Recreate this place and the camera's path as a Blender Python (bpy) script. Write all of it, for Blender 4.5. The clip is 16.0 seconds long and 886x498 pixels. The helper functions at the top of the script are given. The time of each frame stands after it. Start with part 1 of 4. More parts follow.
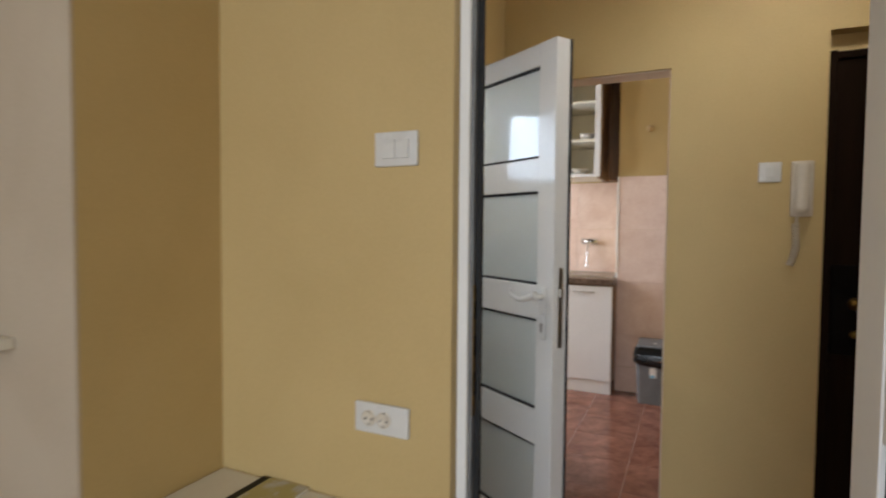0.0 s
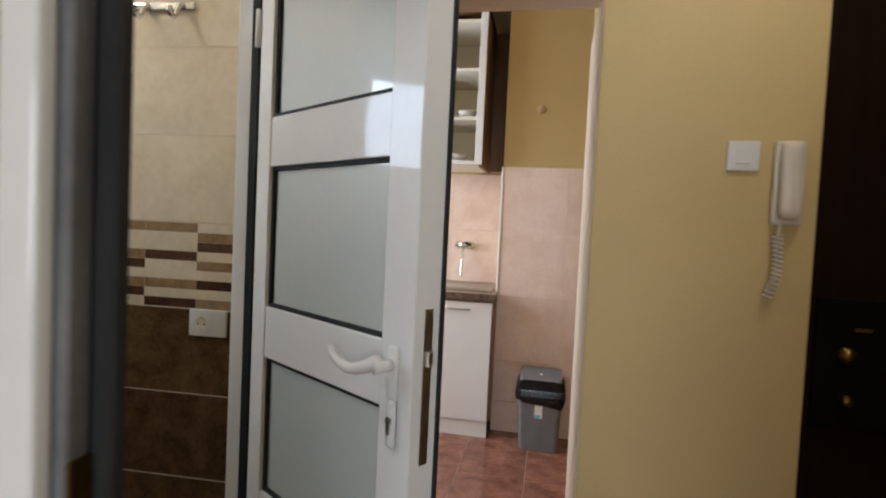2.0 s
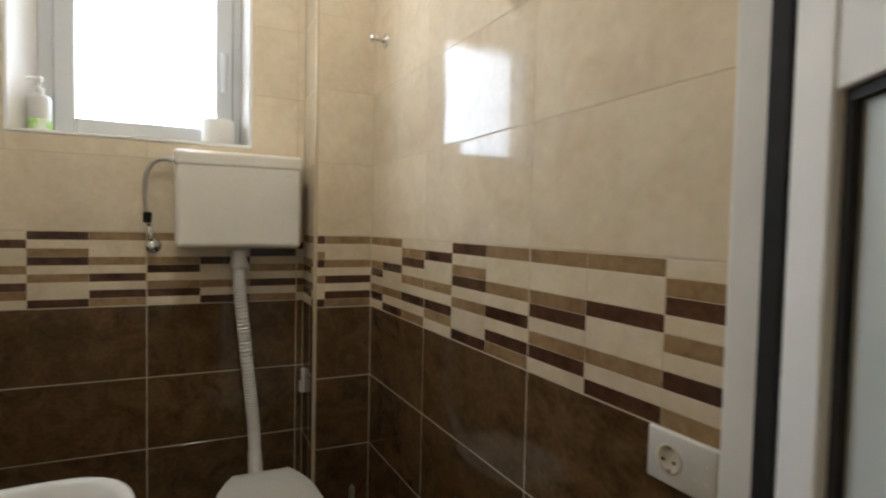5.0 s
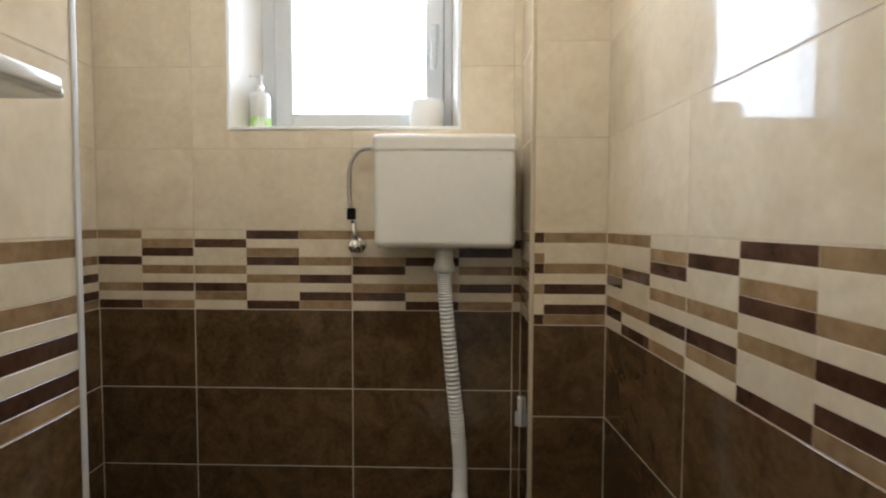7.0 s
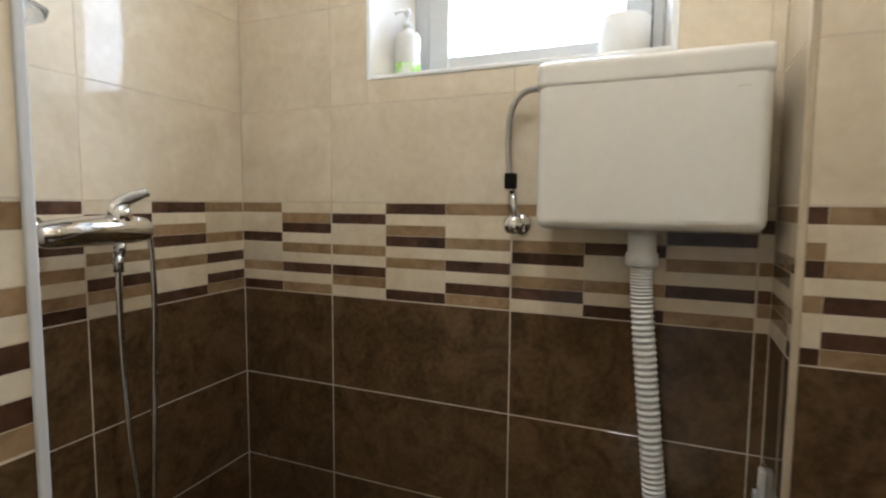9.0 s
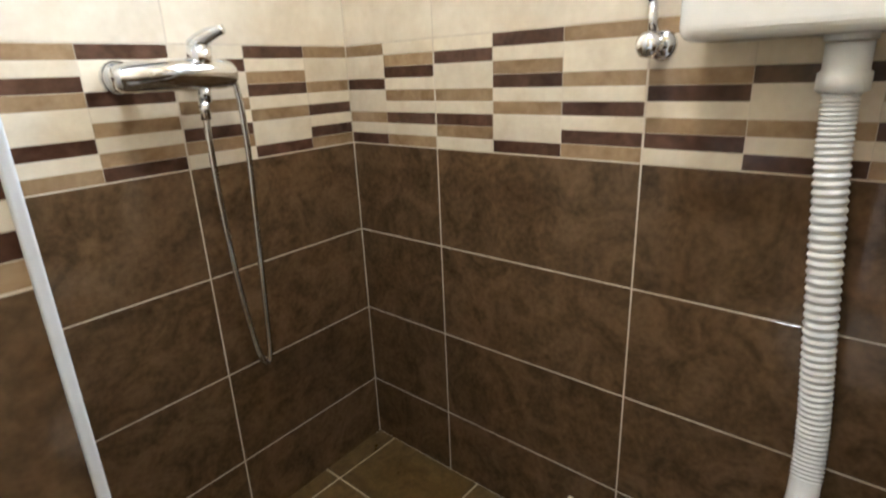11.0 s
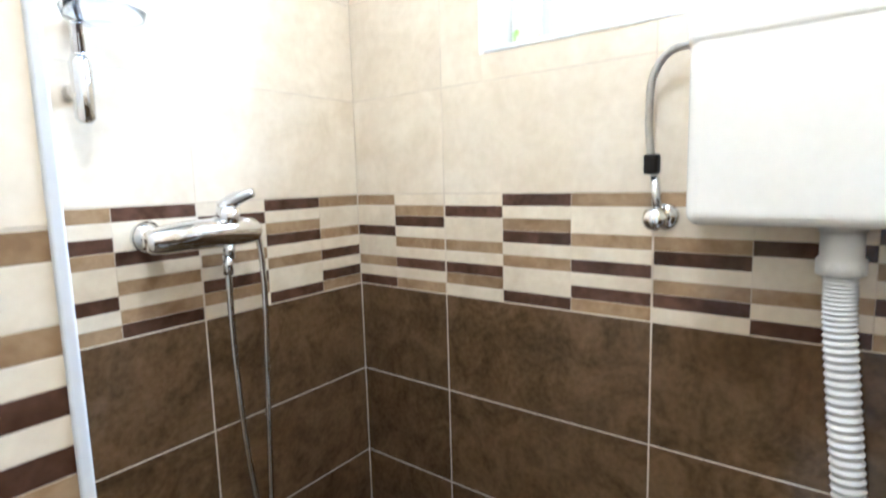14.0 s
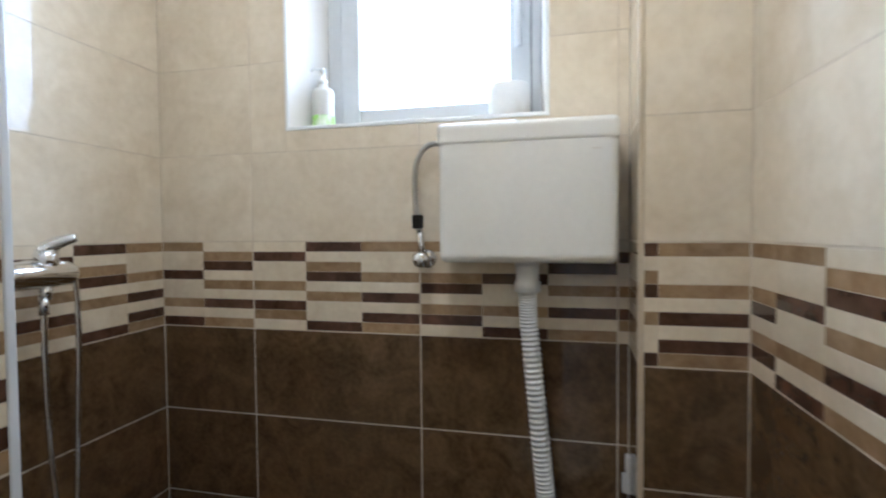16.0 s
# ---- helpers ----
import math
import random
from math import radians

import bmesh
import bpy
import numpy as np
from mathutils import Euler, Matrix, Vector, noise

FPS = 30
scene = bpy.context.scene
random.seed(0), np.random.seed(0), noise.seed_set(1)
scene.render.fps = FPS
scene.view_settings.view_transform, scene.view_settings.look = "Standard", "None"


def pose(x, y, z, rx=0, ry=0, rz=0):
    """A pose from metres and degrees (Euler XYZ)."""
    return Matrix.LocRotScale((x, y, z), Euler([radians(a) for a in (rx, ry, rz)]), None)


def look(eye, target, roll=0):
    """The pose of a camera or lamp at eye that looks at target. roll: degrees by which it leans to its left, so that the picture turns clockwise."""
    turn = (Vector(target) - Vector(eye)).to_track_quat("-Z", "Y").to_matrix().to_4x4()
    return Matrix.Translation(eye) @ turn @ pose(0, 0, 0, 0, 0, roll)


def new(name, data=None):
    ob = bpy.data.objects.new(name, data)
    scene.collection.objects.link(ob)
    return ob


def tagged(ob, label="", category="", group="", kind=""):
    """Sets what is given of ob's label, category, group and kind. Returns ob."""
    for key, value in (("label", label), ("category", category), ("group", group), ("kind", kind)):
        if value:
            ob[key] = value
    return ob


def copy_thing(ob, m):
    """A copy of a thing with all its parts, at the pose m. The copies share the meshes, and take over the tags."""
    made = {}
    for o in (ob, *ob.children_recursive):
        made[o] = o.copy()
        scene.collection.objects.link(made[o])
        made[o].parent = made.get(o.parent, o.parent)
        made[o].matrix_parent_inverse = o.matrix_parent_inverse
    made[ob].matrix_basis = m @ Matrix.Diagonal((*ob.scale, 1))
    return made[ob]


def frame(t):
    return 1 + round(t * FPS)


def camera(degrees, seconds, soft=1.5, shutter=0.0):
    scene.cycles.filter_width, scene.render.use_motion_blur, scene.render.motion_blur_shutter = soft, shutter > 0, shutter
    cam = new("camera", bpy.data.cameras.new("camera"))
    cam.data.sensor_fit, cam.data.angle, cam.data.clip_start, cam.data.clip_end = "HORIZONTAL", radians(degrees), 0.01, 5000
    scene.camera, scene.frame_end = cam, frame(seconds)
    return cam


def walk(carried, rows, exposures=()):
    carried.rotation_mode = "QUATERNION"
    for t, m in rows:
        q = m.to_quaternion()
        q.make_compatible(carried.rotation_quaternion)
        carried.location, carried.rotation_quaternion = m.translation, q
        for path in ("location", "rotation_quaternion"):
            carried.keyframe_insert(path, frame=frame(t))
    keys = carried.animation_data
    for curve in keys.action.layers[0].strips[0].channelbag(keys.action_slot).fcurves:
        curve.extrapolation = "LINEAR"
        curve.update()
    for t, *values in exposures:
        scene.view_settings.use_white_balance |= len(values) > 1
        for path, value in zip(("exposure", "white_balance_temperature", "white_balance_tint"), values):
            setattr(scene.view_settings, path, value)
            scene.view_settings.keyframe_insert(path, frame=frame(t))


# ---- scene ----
cam = camera(79.2, 16.0, soft=2.0, shutter=0.5)
PATH = [
    (0, (0.401, 3.698, 1.268), (-0.443, 5.509, 1.185), 0.5),
    (0.5, (0.31, 3.921, 1.28), (-0.262, 5.835, 1.203), 1.2),
    (1, (0.257, 4.209, 1.27), (-0.17, 6.162, 1.203), 1.7),
    (1.5, (0.235, 4.443, 1.263), (-0.127, 6.409, 1.196), 2.1),
    (2, (0.187, 4.655, 1.274), (-0.204, 6.615, 1.191), 2.7),
    (2.5, (0.161, 4.852, 1.262), (-0.48, 6.744, 1.18), 2.3),
    (3, (0.156, 5.019, 1.271), (-0.873, 6.731, 1.177), 2.6),
    (3.5, (0.058, 5.175, 1.276), (-1.254, 6.681, 1.174), 2.0),
    (4, (-0.042, 5.276, 1.287), (-1.561, 6.573, 1.193), 1.4),
    (4.5, (-0.144, 5.359, 1.286), (-1.841, 6.414, 1.205), 1.5),
    (5, (-0.238, 5.414, 1.29), (-2.057, 6.243, 1.208), 1.2),
    (7.3, (-0.716, 5.593, 1.275), (-2.707, 5.443, 1.164), 0.2),
    (8, (-0.851, 5.607, 1.276), (-2.812, 5.234, 1.153), -0.1),
    (8.5, (-0.993, 5.598, 1.263), (-2.897, 4.995, 1.168), -0.3),
    (11, (-1.332, 5.616, 1.177), (-2.767, 4.372, 0.549), -2.4),
    (11.5, (-1.327, 5.63, 1.125), (-2.723, 4.426, 0.349), -2.5),
    (12, (-1.299, 5.633, 1.094), (-2.69, 4.483, 0.233), -2.5),
    (12.5, (-1.298, 5.627, 1.094), (-2.7, 4.479, 0.247), -2.3),
    (13, (-1.314, 5.619, 1.149), (-2.745, 4.415, 0.44), -2.1),
    (13.5, (-1.319, 5.598, 1.231), (-2.798, 4.335, 0.764), -1.8),
    (14, (-1.285, 5.563, 1.282), (-2.842, 4.334, 1.031), -1.6),
    (14.5, (-1.219, 5.56, 1.308), (-2.877, 4.448, 1.182), -0.8),
    (15, (-1.106, 5.568, 1.306), (-2.889, 4.665, 1.239), -0.7),
    (15.5, (-1.043, 5.613, 1.28), (-2.909, 4.894, 1.241), -0.4),
    (16, (-0.963, 5.657, 1.278), (-2.902, 5.169, 1.21), -0.5),
]
EXPOSURES = [
    (0, -0.17, 5900, 10), (1, -0.17, 5800, 10), (2, -0.10, 5850, 10), (3, 0.08, 5650, 10), (4, 0.08, 5600, 10), (5, -0.11, 6000, 10),
    (7.3, 0.22, 5750, 10), (8.7, 0.33, 5650, 10), (10.8, 1.2, 5300, 10), (11.5, 2.15, 5300, 10), (12.5, 2.8, 5300, 10), (13.2, 2.55, 5050, 10),
    (13.8, 1.93, 4800, 10), (14.5, 1.10, 4800, 10), (15.3, 0.74, 4800, 10), (16, 0.45, 4950, 10)]
walk(cam, [(t, look(eye, target, roll)) for t, eye, target, roll in PATH], EXPOSURES)

# ---- light ----
world = bpy.data.worlds.new("world")
scene.world = world
world.use_nodes = True
wn = world.node_tree
sky = wn.nodes.new("ShaderNodeTexSky")
sky.sky_type, sky.sun_disc, sky.sun_elevation, sky.sun_rotation = "NISHITA", False, radians(40), radians(200)
wn.links.new(sky.outputs[0], wn.nodes["Background"].inputs[0])
wn.nodes["Background"].inputs[1].default_value = 0.12


def window_light(name, m, width, height, watts, colour):
    """Daylight that enters by a window, as an area lamp in its opening."""
    lamp = bpy.data.lights.new(name, "AREA")
    lamp.shape, lamp.size, lamp.size_y, lamp.energy, lamp.color = "RECTANGLE", width, height, watts, colour
    ob = new(name, lamp)
    ob.matrix_world = m
    return ob


# bathroom window (west), living-room window (south, behind the walker), kitchen window (west)
window_light("bath_window_light", look((-2.78, 5.235, 1.92), (0, 5.235, 1.92)), 0.70, 0.70, 20, (0.80, 0.90, 1.0))
window_light("living_window_light", look((0.35, 0.02, 1.45), (0.35, 5, 1.40)), 2.5, 1.5, 102, (0.95, 0.98, 1.0))
window_light("kitchen_window_light", look((-1.95, 7.3, 1.5), (5, 7.3, 1.4)), 1.0, 1.1, 50, (0.97, 0.98, 1.0))
# bathroom ceiling bulb, then an added fill bulb that brightens the hall
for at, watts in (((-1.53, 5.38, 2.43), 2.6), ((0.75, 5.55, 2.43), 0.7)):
    bulb = bpy.data.lights.new("bath_bulb_hall_fill", "POINT")
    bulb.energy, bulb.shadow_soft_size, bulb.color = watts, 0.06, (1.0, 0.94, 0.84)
    new("bath_bulb_hall_fill", bulb).location = at


# ---- materials ----
def surf(name, low, high, scale=8.0, rough=0.5, bump=0.0, fine=90.0, metal=0.0, rough_var=0.08, contrast=(0.35, 0.65), coat=0.0, piece=0.0, trans=0.0, stretch=None, ior=1.45, distort=0.5, grain=0.5):
    """A surface with two scales of mottling between two colours, uneven gloss and fine relief; piece: how much pieces differ."""
    m = bpy.data.materials.new(name)
    m.use_nodes = True
    nt = m.node_tree
    N, L = nt.nodes, nt.links
    b = N["Principled BSDF"]
    geo = N.new("ShaderNodeNewGeometry")
    pos = geo.outputs["Position"]
    if stretch:
        mp = N.new("ShaderNodeMapping")
        mp.inputs["Scale"].default_value = stretch
        L.new(pos, mp.inputs["Vector"])
        pos = mp.outputs[0]
    if piece:
        info = N.new("ShaderNodeObjectInfo")
        mul = N.new("ShaderNodeMath")
        mul.operation = "MULTIPLY"
        mul.inputs[1].default_value = 3.0
        L.new(info.outputs["Random"], mul.inputs[0])
        add = N.new("ShaderNodeVectorMath")
        add.operation = "ADD"
        L.new(pos, add.inputs[0])
        L.new(mul.outputs[0], add.inputs[1])
        pos = add.outputs[0]
    n1 = N.new("ShaderNodeTexNoise")
    n1.inputs["Scale"].default_value, n1.inputs["Detail"].default_value, n1.inputs["Distortion"].default_value = scale, 8.0, distort
    n1.inputs["Roughness"].default_value = grain
    n2 = N.new("ShaderNodeTexNoise")
    n2.inputs["Scale"].default_value, n2.inputs["Detail"].default_value = fine, 4.0
    L.new(pos, n1.inputs["Vector"])
    L.new(pos, n2.inputs["Vector"])
    mixf = N.new("ShaderNodeMix")
    mixf.inputs[0].default_value = 0.3
    L.new(n1.outputs["Fac"], mixf.inputs[2])
    L.new(n2.outputs["Fac"], mixf.inputs[3])
    ramp = N.new("ShaderNodeValToRGB")
    ramp.color_ramp.elements[0].position, ramp.color_ramp.elements[1].position = contrast
    ramp.color_ramp.elements[0].color, ramp.color_ramp.elements[1].color = (*low, 1), (*high, 1)
    L.new(mixf.outputs[0], ramp.inputs[0])
    col = ramp.outputs[0]
    if piece:
        hsv = N.new("ShaderNodeHueSaturation")
        rng = N.new("ShaderNodeMapRange")
        rng.inputs[3].default_value, rng.inputs[4].default_value = 1 - piece, 1 + piece
        L.new(info.outputs["Random"], rng.inputs[0])
        L.new(rng.outputs[0], hsv.inputs["Value"])
        L.new(col, hsv.inputs["Color"])
        col = hsv.outputs[0]
    L.new(col, b.inputs["Base Color"])
    rr = N.new("ShaderNodeMapRange")
    rr.inputs[3].default_value, rr.inputs[4].default_value = max(0.01, rough - rough_var), min(1, rough + rough_var)
    L.new(n1.outputs["Fac"], rr.inputs[0])
    L.new(rr.outputs[0], b.inputs["Roughness"])
    b.inputs["Metallic"].default_value = metal
    b.inputs["Coat Weight"].default_value = coat
    b.inputs["Coat Roughness"].default_value = 0.03
    b.inputs["Transmission Weight"].default_value = trans
    b.inputs["IOR"].default_value = ior
    if bump:
        bp = N.new("ShaderNodeBump")
        bp.inputs["Strength"].default_value, bp.inputs["Distance"].default_value = bump, 0.002
        L.new(mixf.outputs[0], bp.inputs["Height"])
        L.new(bp.outputs[0], b.inputs["Normal"])
    return m


OCHRE = surf("ochre_paint", (0.50, 0.37, 0.16), (0.56, 0.42, 0.19), 2.2, 0.62, 0.25, 140)
CEIL = surf("ceiling_paint", (0.74, 0.71, 0.64), (0.80, 0.77, 0.70), 2.0, 0.8, 0.2, 120)
WHITE_WALL = surf("reveal_paint", (0.76, 0.72, 0.66), (0.82, 0.79, 0.73), 3.0, 0.6, 0.2, 120)
CREAM_TILE = surf("cream_tile", (0.62, 0.52, 0.37), (0.77, 0.68, 0.53), 6.0, 0.06, 0.02, 45, rough_var=0.03, contrast=(0.30, 0.68), piece=0.03, distort=0.9, grain=0.58, ior=1.38)
DARK_TILE = surf("brown_tile", (0.036, 0.020, 0.010), (0.170, 0.103, 0.048), 9.0, 0.05, 0.0, 80, rough_var=0.02, contrast=(0.28, 0.70), piece=0.08, distort=1.3, grain=0.62)
FLOOR_TILE = surf("shower_floor_tile", (0.060, 0.034, 0.008), (0.175, 0.108, 0.036), 12.0, 0.30, 0.0, 70, contrast=(0.33, 0.67), piece=0.10, distort=1.2, grain=0.6)
GROUT = surf("grout", (0.52, 0.43, 0.31), (0.66, 0.57, 0.44), 14.0, 0.8, 0.3, 200)
M_CREAM = surf("mosaic_cream", (0.62, 0.52, 0.37), (0.74, 0.65, 0.49), 12.0, 0.10, 0.03, 70, rough_var=0.03, piece=0.04)
PALE_WALL = surf("pale_wall_paint", (0.42, 0.35, 0.26), (0.48, 0.41, 0.31), 3.0, 0.6, 0.2, 120)
CREAM_PAINT = surf("cream_paint", (0.66, 0.54, 0.41), (0.72, 0.60, 0.47), 3.0, 0.6, 0.05, 110)
M_TAN = surf("mosaic_tan", (0.22, 0.135, 0.065), (0.38, 0.26, 0.14), 14.0, 0.12, 0.04, 70, rough_var=0.04, piece=0.10)
M_DARK = surf("mosaic_brown", (0.045, 0.020, 0.012), (0.115, 0.058, 0.035), 14.0, 0.12, 0.04, 70, rough_var=0.04, piece=0.12)
PVC = surf("white_pvc", (0.82, 0.82, 0.80), (0.86, 0.86, 0.84), 3.0, 0.07, 0.0, 60, rough_var=0.03, ior=1.38)
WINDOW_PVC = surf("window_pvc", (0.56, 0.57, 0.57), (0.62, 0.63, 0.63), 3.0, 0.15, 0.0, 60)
PLASTIC = surf("white_plastic", (0.62, 0.61, 0.58), (0.68, 0.67, 0.64), 5.0, 0.28, 0.0, 60)
CISTERN_PL = surf("ivory_plastic", (0.74, 0.71, 0.64), (0.80, 0.77, 0.70), 4.0, 0.12, 0.0, 60)
CERAMIC = surf("white_ceramic", (0.68, 0.68, 0.67), (0.73, 0.73, 0.72), 3.0, 0.07, 0.0, 60, rough_var=0.02)
BEIGE_PL = surf("phone_plastic", (0.60, 0.54, 0.44), (0.66, 0.60, 0.50), 6.0, 0.35, 0.0, 80)
RUBBER = surf("black_gasket", (0.010, 0.010, 0.010), (0.020, 0.020, 0.020), 20.0, 0.75, 0.0, 90)
TRIM_PVC = surf("trim_pvc", (0.60, 0.60, 0.59), (0.67, 0.67, 0.66), 6.0, 0.25, 0.0, 60)
GREY_ALU = surf("grey_profile", (0.16, 0.165, 0.17), (0.23, 0.235, 0.24), 10.0, 0.4, 0.0, 80, metal=0.3)
CHROME = surf("chrome", (0.72, 0.73, 0.75), (0.82, 0.83, 0.85), 10.0, 0.06, 0.0, 60, metal=1.0, rough_var=0.03)
STEEL = surf("brushed_steel", (0.38, 0.36, 0.33), (0.52, 0.50, 0.46), 20.0, 0.32, 0.05, 160, metal=1.0)
BRASS = surf("brass", (0.14, 0.09, 0.025), (0.22, 0.14, 0.04), 20.0, 0.4, 0.0, 90, metal=1.0)
DARK_DOOR = surf("dark_door", (0.010, 0.005, 0.0025), (0.016, 0.008, 0.004), 5.0, 0.5, 0.10, 120, stretch=(6, 6, 0.6), ior=1.12)
LOCK_BLACK = surf("black_lock_paint", (0.004, 0.003, 0.0025), (0.008, 0.006, 0.005), 12.0, 0.7, 0.05, 90, ior=1.12)
BLACK_PL = surf("black_plastic", (0.006, 0.005, 0.004), (0.012, 0.010, 0.008), 12.0, 0.5, 0.0, 90, ior=1.25)
FROST = surf("frosted_glass", (0.74, 0.80, 0.78), (0.79, 0.84, 0.82), 2.0, 0.42, 0.0, 60, rough_var=0.02, coat=1.0, trans=0.25)
PINK_TILE = surf("pink_tile", (0.66, 0.48, 0.39), (0.76, 0.60, 0.51), 7.0, 0.3, 0.02, 50, rough_var=0.05, piece=0.03)
RED_TILE = surf("red_floor_tile", (0.13, 0.040, 0.024), (0.40, 0.19, 0.13), 10.0, 0.16, 0.05, 45, rough_var=0.06, contrast=(0.30, 0.72), piece=0.08)
RED_GROUT = surf("floor_grout", (0.36, 0.25, 0.20), (0.50, 0.38, 0.32), 14.0, 0.8, 0.2, 150)
KITCHEN_WHITE = surf("white_laminate", (0.74, 0.74, 0.75), (0.79, 0.79, 0.80), 3.0, 0.25, 0.0, 60)
SHELF_WHITE = surf("cupboard_white", (0.72, 0.70, 0.60), (0.78, 0.76, 0.67), 3.0, 0.4, 0.0, 60)
BROWN_WOOD = surf("brown_panel", (0.17, 0.092, 0.042), (0.26, 0.15, 0.075), 6.0, 0.45, 0.06, 120, stretch=(8, 8, 0.7))
WORKTOP = surf("brown_worktop", (0.07, 0.045, 0.035), (0.17, 0.12, 0.09), 25.0, 0.22, 0.05, 160)
BIN_GREY = surf("grey_plastic", (0.15, 0.155, 0.165), (0.20, 0.205, 0.215), 8.0, 0.38, 0.04, 160)
BAG = surf("black_bag", (0.006, 0.006, 0.006), (0.015, 0.015, 0.015), 30.0, 0.22, 0.6, 80)
PAPER = surf("paper", (0.74, 0.73, 0.70), (0.82, 0.81, 0.78), 10.0, 0.85, 0.15, 150)
BLUE = surf("blue_print", (0.12, 0.42, 0.62), (0.25, 0.58, 0.75), 40.0, 0.4, 0.0, 90)
PARQUET = surf("wood_floor", (0.22, 0.12, 0.05), (0.36, 0.21, 0.10), 5.0, 0.35, 0.06, 80, stretch=(1, 9, 1))
PALE_WOOD = surf("pale_board", (0.66, 0.62, 0.52), (0.72, 0.68, 0.58), 4.0, 0.4, 0.0, 90)
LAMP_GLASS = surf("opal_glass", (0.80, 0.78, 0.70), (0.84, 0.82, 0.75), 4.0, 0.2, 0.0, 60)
SOAP_DISH = surf("clear_dish", (0.86, 0.91, 1.0), (0.88, 0.93, 1.0), 4.0, 0.03, 0.0, 60, trans=1.0, ior=1.2)


FROST.node_tree.nodes["Principled BSDF"].inputs["Coat IOR"].default_value = 1.7
FROST.node_tree.nodes["Principled BSDF"].inputs["Coat Roughness"].default_value = 0.01


def emit(m, colour, strength):
    b = m.node_tree.nodes["Principled BSDF"]
    b.inputs["Emission Color"].default_value, b.inputs["Emission Strength"].default_value = (*colour, 1), strength


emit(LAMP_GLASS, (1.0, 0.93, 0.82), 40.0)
GLASS = bpy.data.materials.new("clear_glass")
GLASS.use_nodes = True
gb = GLASS.node_tree.nodes["Principled BSDF"]
gb.inputs["Transmission Weight"].default_value, gb.inputs["Roughness"].default_value = 1.0, 0.02


# ---- shapes ----
def bx(x0, x1, y0, y1, z0, z1, bev=0.0, seg=2):
    bm = bmesh.new()
    bmesh.ops.create_cube(bm, size=1, matrix=Matrix.Translation(((x0 + x1) / 2, (y0 + y1) / 2, (z0 + z1) / 2)) @ Matrix.Diagonal((x1 - x0, y1 - y0, z1 - z0, 1)))
    if bev:
        bmesh.ops.bevel(bm, geom=bm.edges[:], offset=bev, segments=seg, affect="EDGES", profile=0.5)
    return bm


def join(*parts):
    out = bmesh.new()
    for p in parts:
        me = bpy.data.meshes.new("tmp")
        p.to_mesh(me)
        out.from_mesh(me)
        bpy.data.meshes.remove(me)
        p.free()
    return out


def moved(bm, m):
    bm.transform(m)
    return bm


def lathe(profile, seg=32):
    """A turned shape round z from (radius, height) pairs."""
    bm = bmesh.new()
    rings = []
    for r, z in profile:
        rings.append([bm.verts.new((r * math.cos(2 * math.pi * k / seg), r * math.sin(2 * math.pi * k / seg), z)) for k in range(seg)])
    for a, b in zip(rings, rings[1:]):
        for k in range(seg):
            bm.faces.new((a[k], a[(k + 1) % seg], b[(k + 1) % seg], b[k]))
    bm.faces.new(list(reversed(rings[0])))
    bm.faces.new(rings[-1])
    return bm


def loft(rings):
    """A closed skin over rings of points of one length, capped at both ends."""
    bm = bmesh.new()
    vs = [[bm.verts.new(p) for p in r] for r in rings]
    n = len(vs[0])
    for a, b in zip(vs, vs[1:]):
        for k in range(n):
            bm.faces.new((a[k], a[(k + 1) % n], b[(k + 1) % n], b[k]))
    bm.faces.new(list(reversed(vs[0])))
    bm.faces.new(vs[-1])
    bmesh.ops.recalc_face_normals(bm, faces=bm.faces[:])
    return bm


def smooth_path(points, n=12):
    """Points of a Catmull-Rom curve through the given ones."""
    p = [Vector(q) for q in points]
    p = [2 * p[0] - p[1]] + p + [2 * p[-1] - p[-2]]
    out = []
    for i in range(1, len(p) - 2):
        for k in range(n):
            t = k / n
            out.append(0.5 * (2 * p[i] + (p[i + 1] - p[i - 1]) * t + (2 * p[i - 1] - 5 * p[i] + 4 * p[i + 1] - p[i + 2]) * t * t + (3 * p[i] - p[i - 1] - 3 * p[i + 1] + p[i + 2]) * t ** 3))
    out.append(p[-2])
    return out


def tube(path, radius, seg=12):
    """A pipe along a path; radius is a number or a function of the share of the way."""
    rings = []
    up = Vector((0.31, 0.17, 0.93))
    for i, p in enumerate(path):
        d = (path[min(i + 1, len(path) - 1)] - path[max(i - 1, 0)]).normalized()
        u = (up - d * up.dot(d)).normalized()
        up = u
        w = d.cross(u)
        r = radius(i / (len(path) - 1)) if callable(radius) else radius
        rings.append([p + r * (math.cos(a) * u + math.sin(a) * w) for a in (2 * math.pi * k / seg for k in range(seg))])
    return loft(rings)


def rod(a, b, r, seg=16):
    return tube([Vector(a), Vector(b)], r, seg)


def mesh_of(name, bm, material, soft=False):
    me = bpy.data.meshes.new(name)
    bmesh.ops.recalc_face_normals(bm, faces=bm.faces[:])
    bm.to_mesh(me)
    bm.free()
    me.materials.append(material)
    if soft:
        me.shade_smooth()
    return me


def part(name, bm, material, parent, label="", soft=False):
    ob = new(name, mesh_of(name, bm, material, soft))
    ob.parent = parent
    return tagged(ob, label)


def thing(name, m, label, category, group="", kind=""):
    ob = new(name)
    ob.empty_display_size = 0.1
    ob.matrix_world = m
    return tagged(ob, label, category, group, kind)


def solid(name, bm, material, label="", category="", kind="", soft=False):
    return tagged(new(name, mesh_of(name, bm, material, soft)), label, category, "", kind)


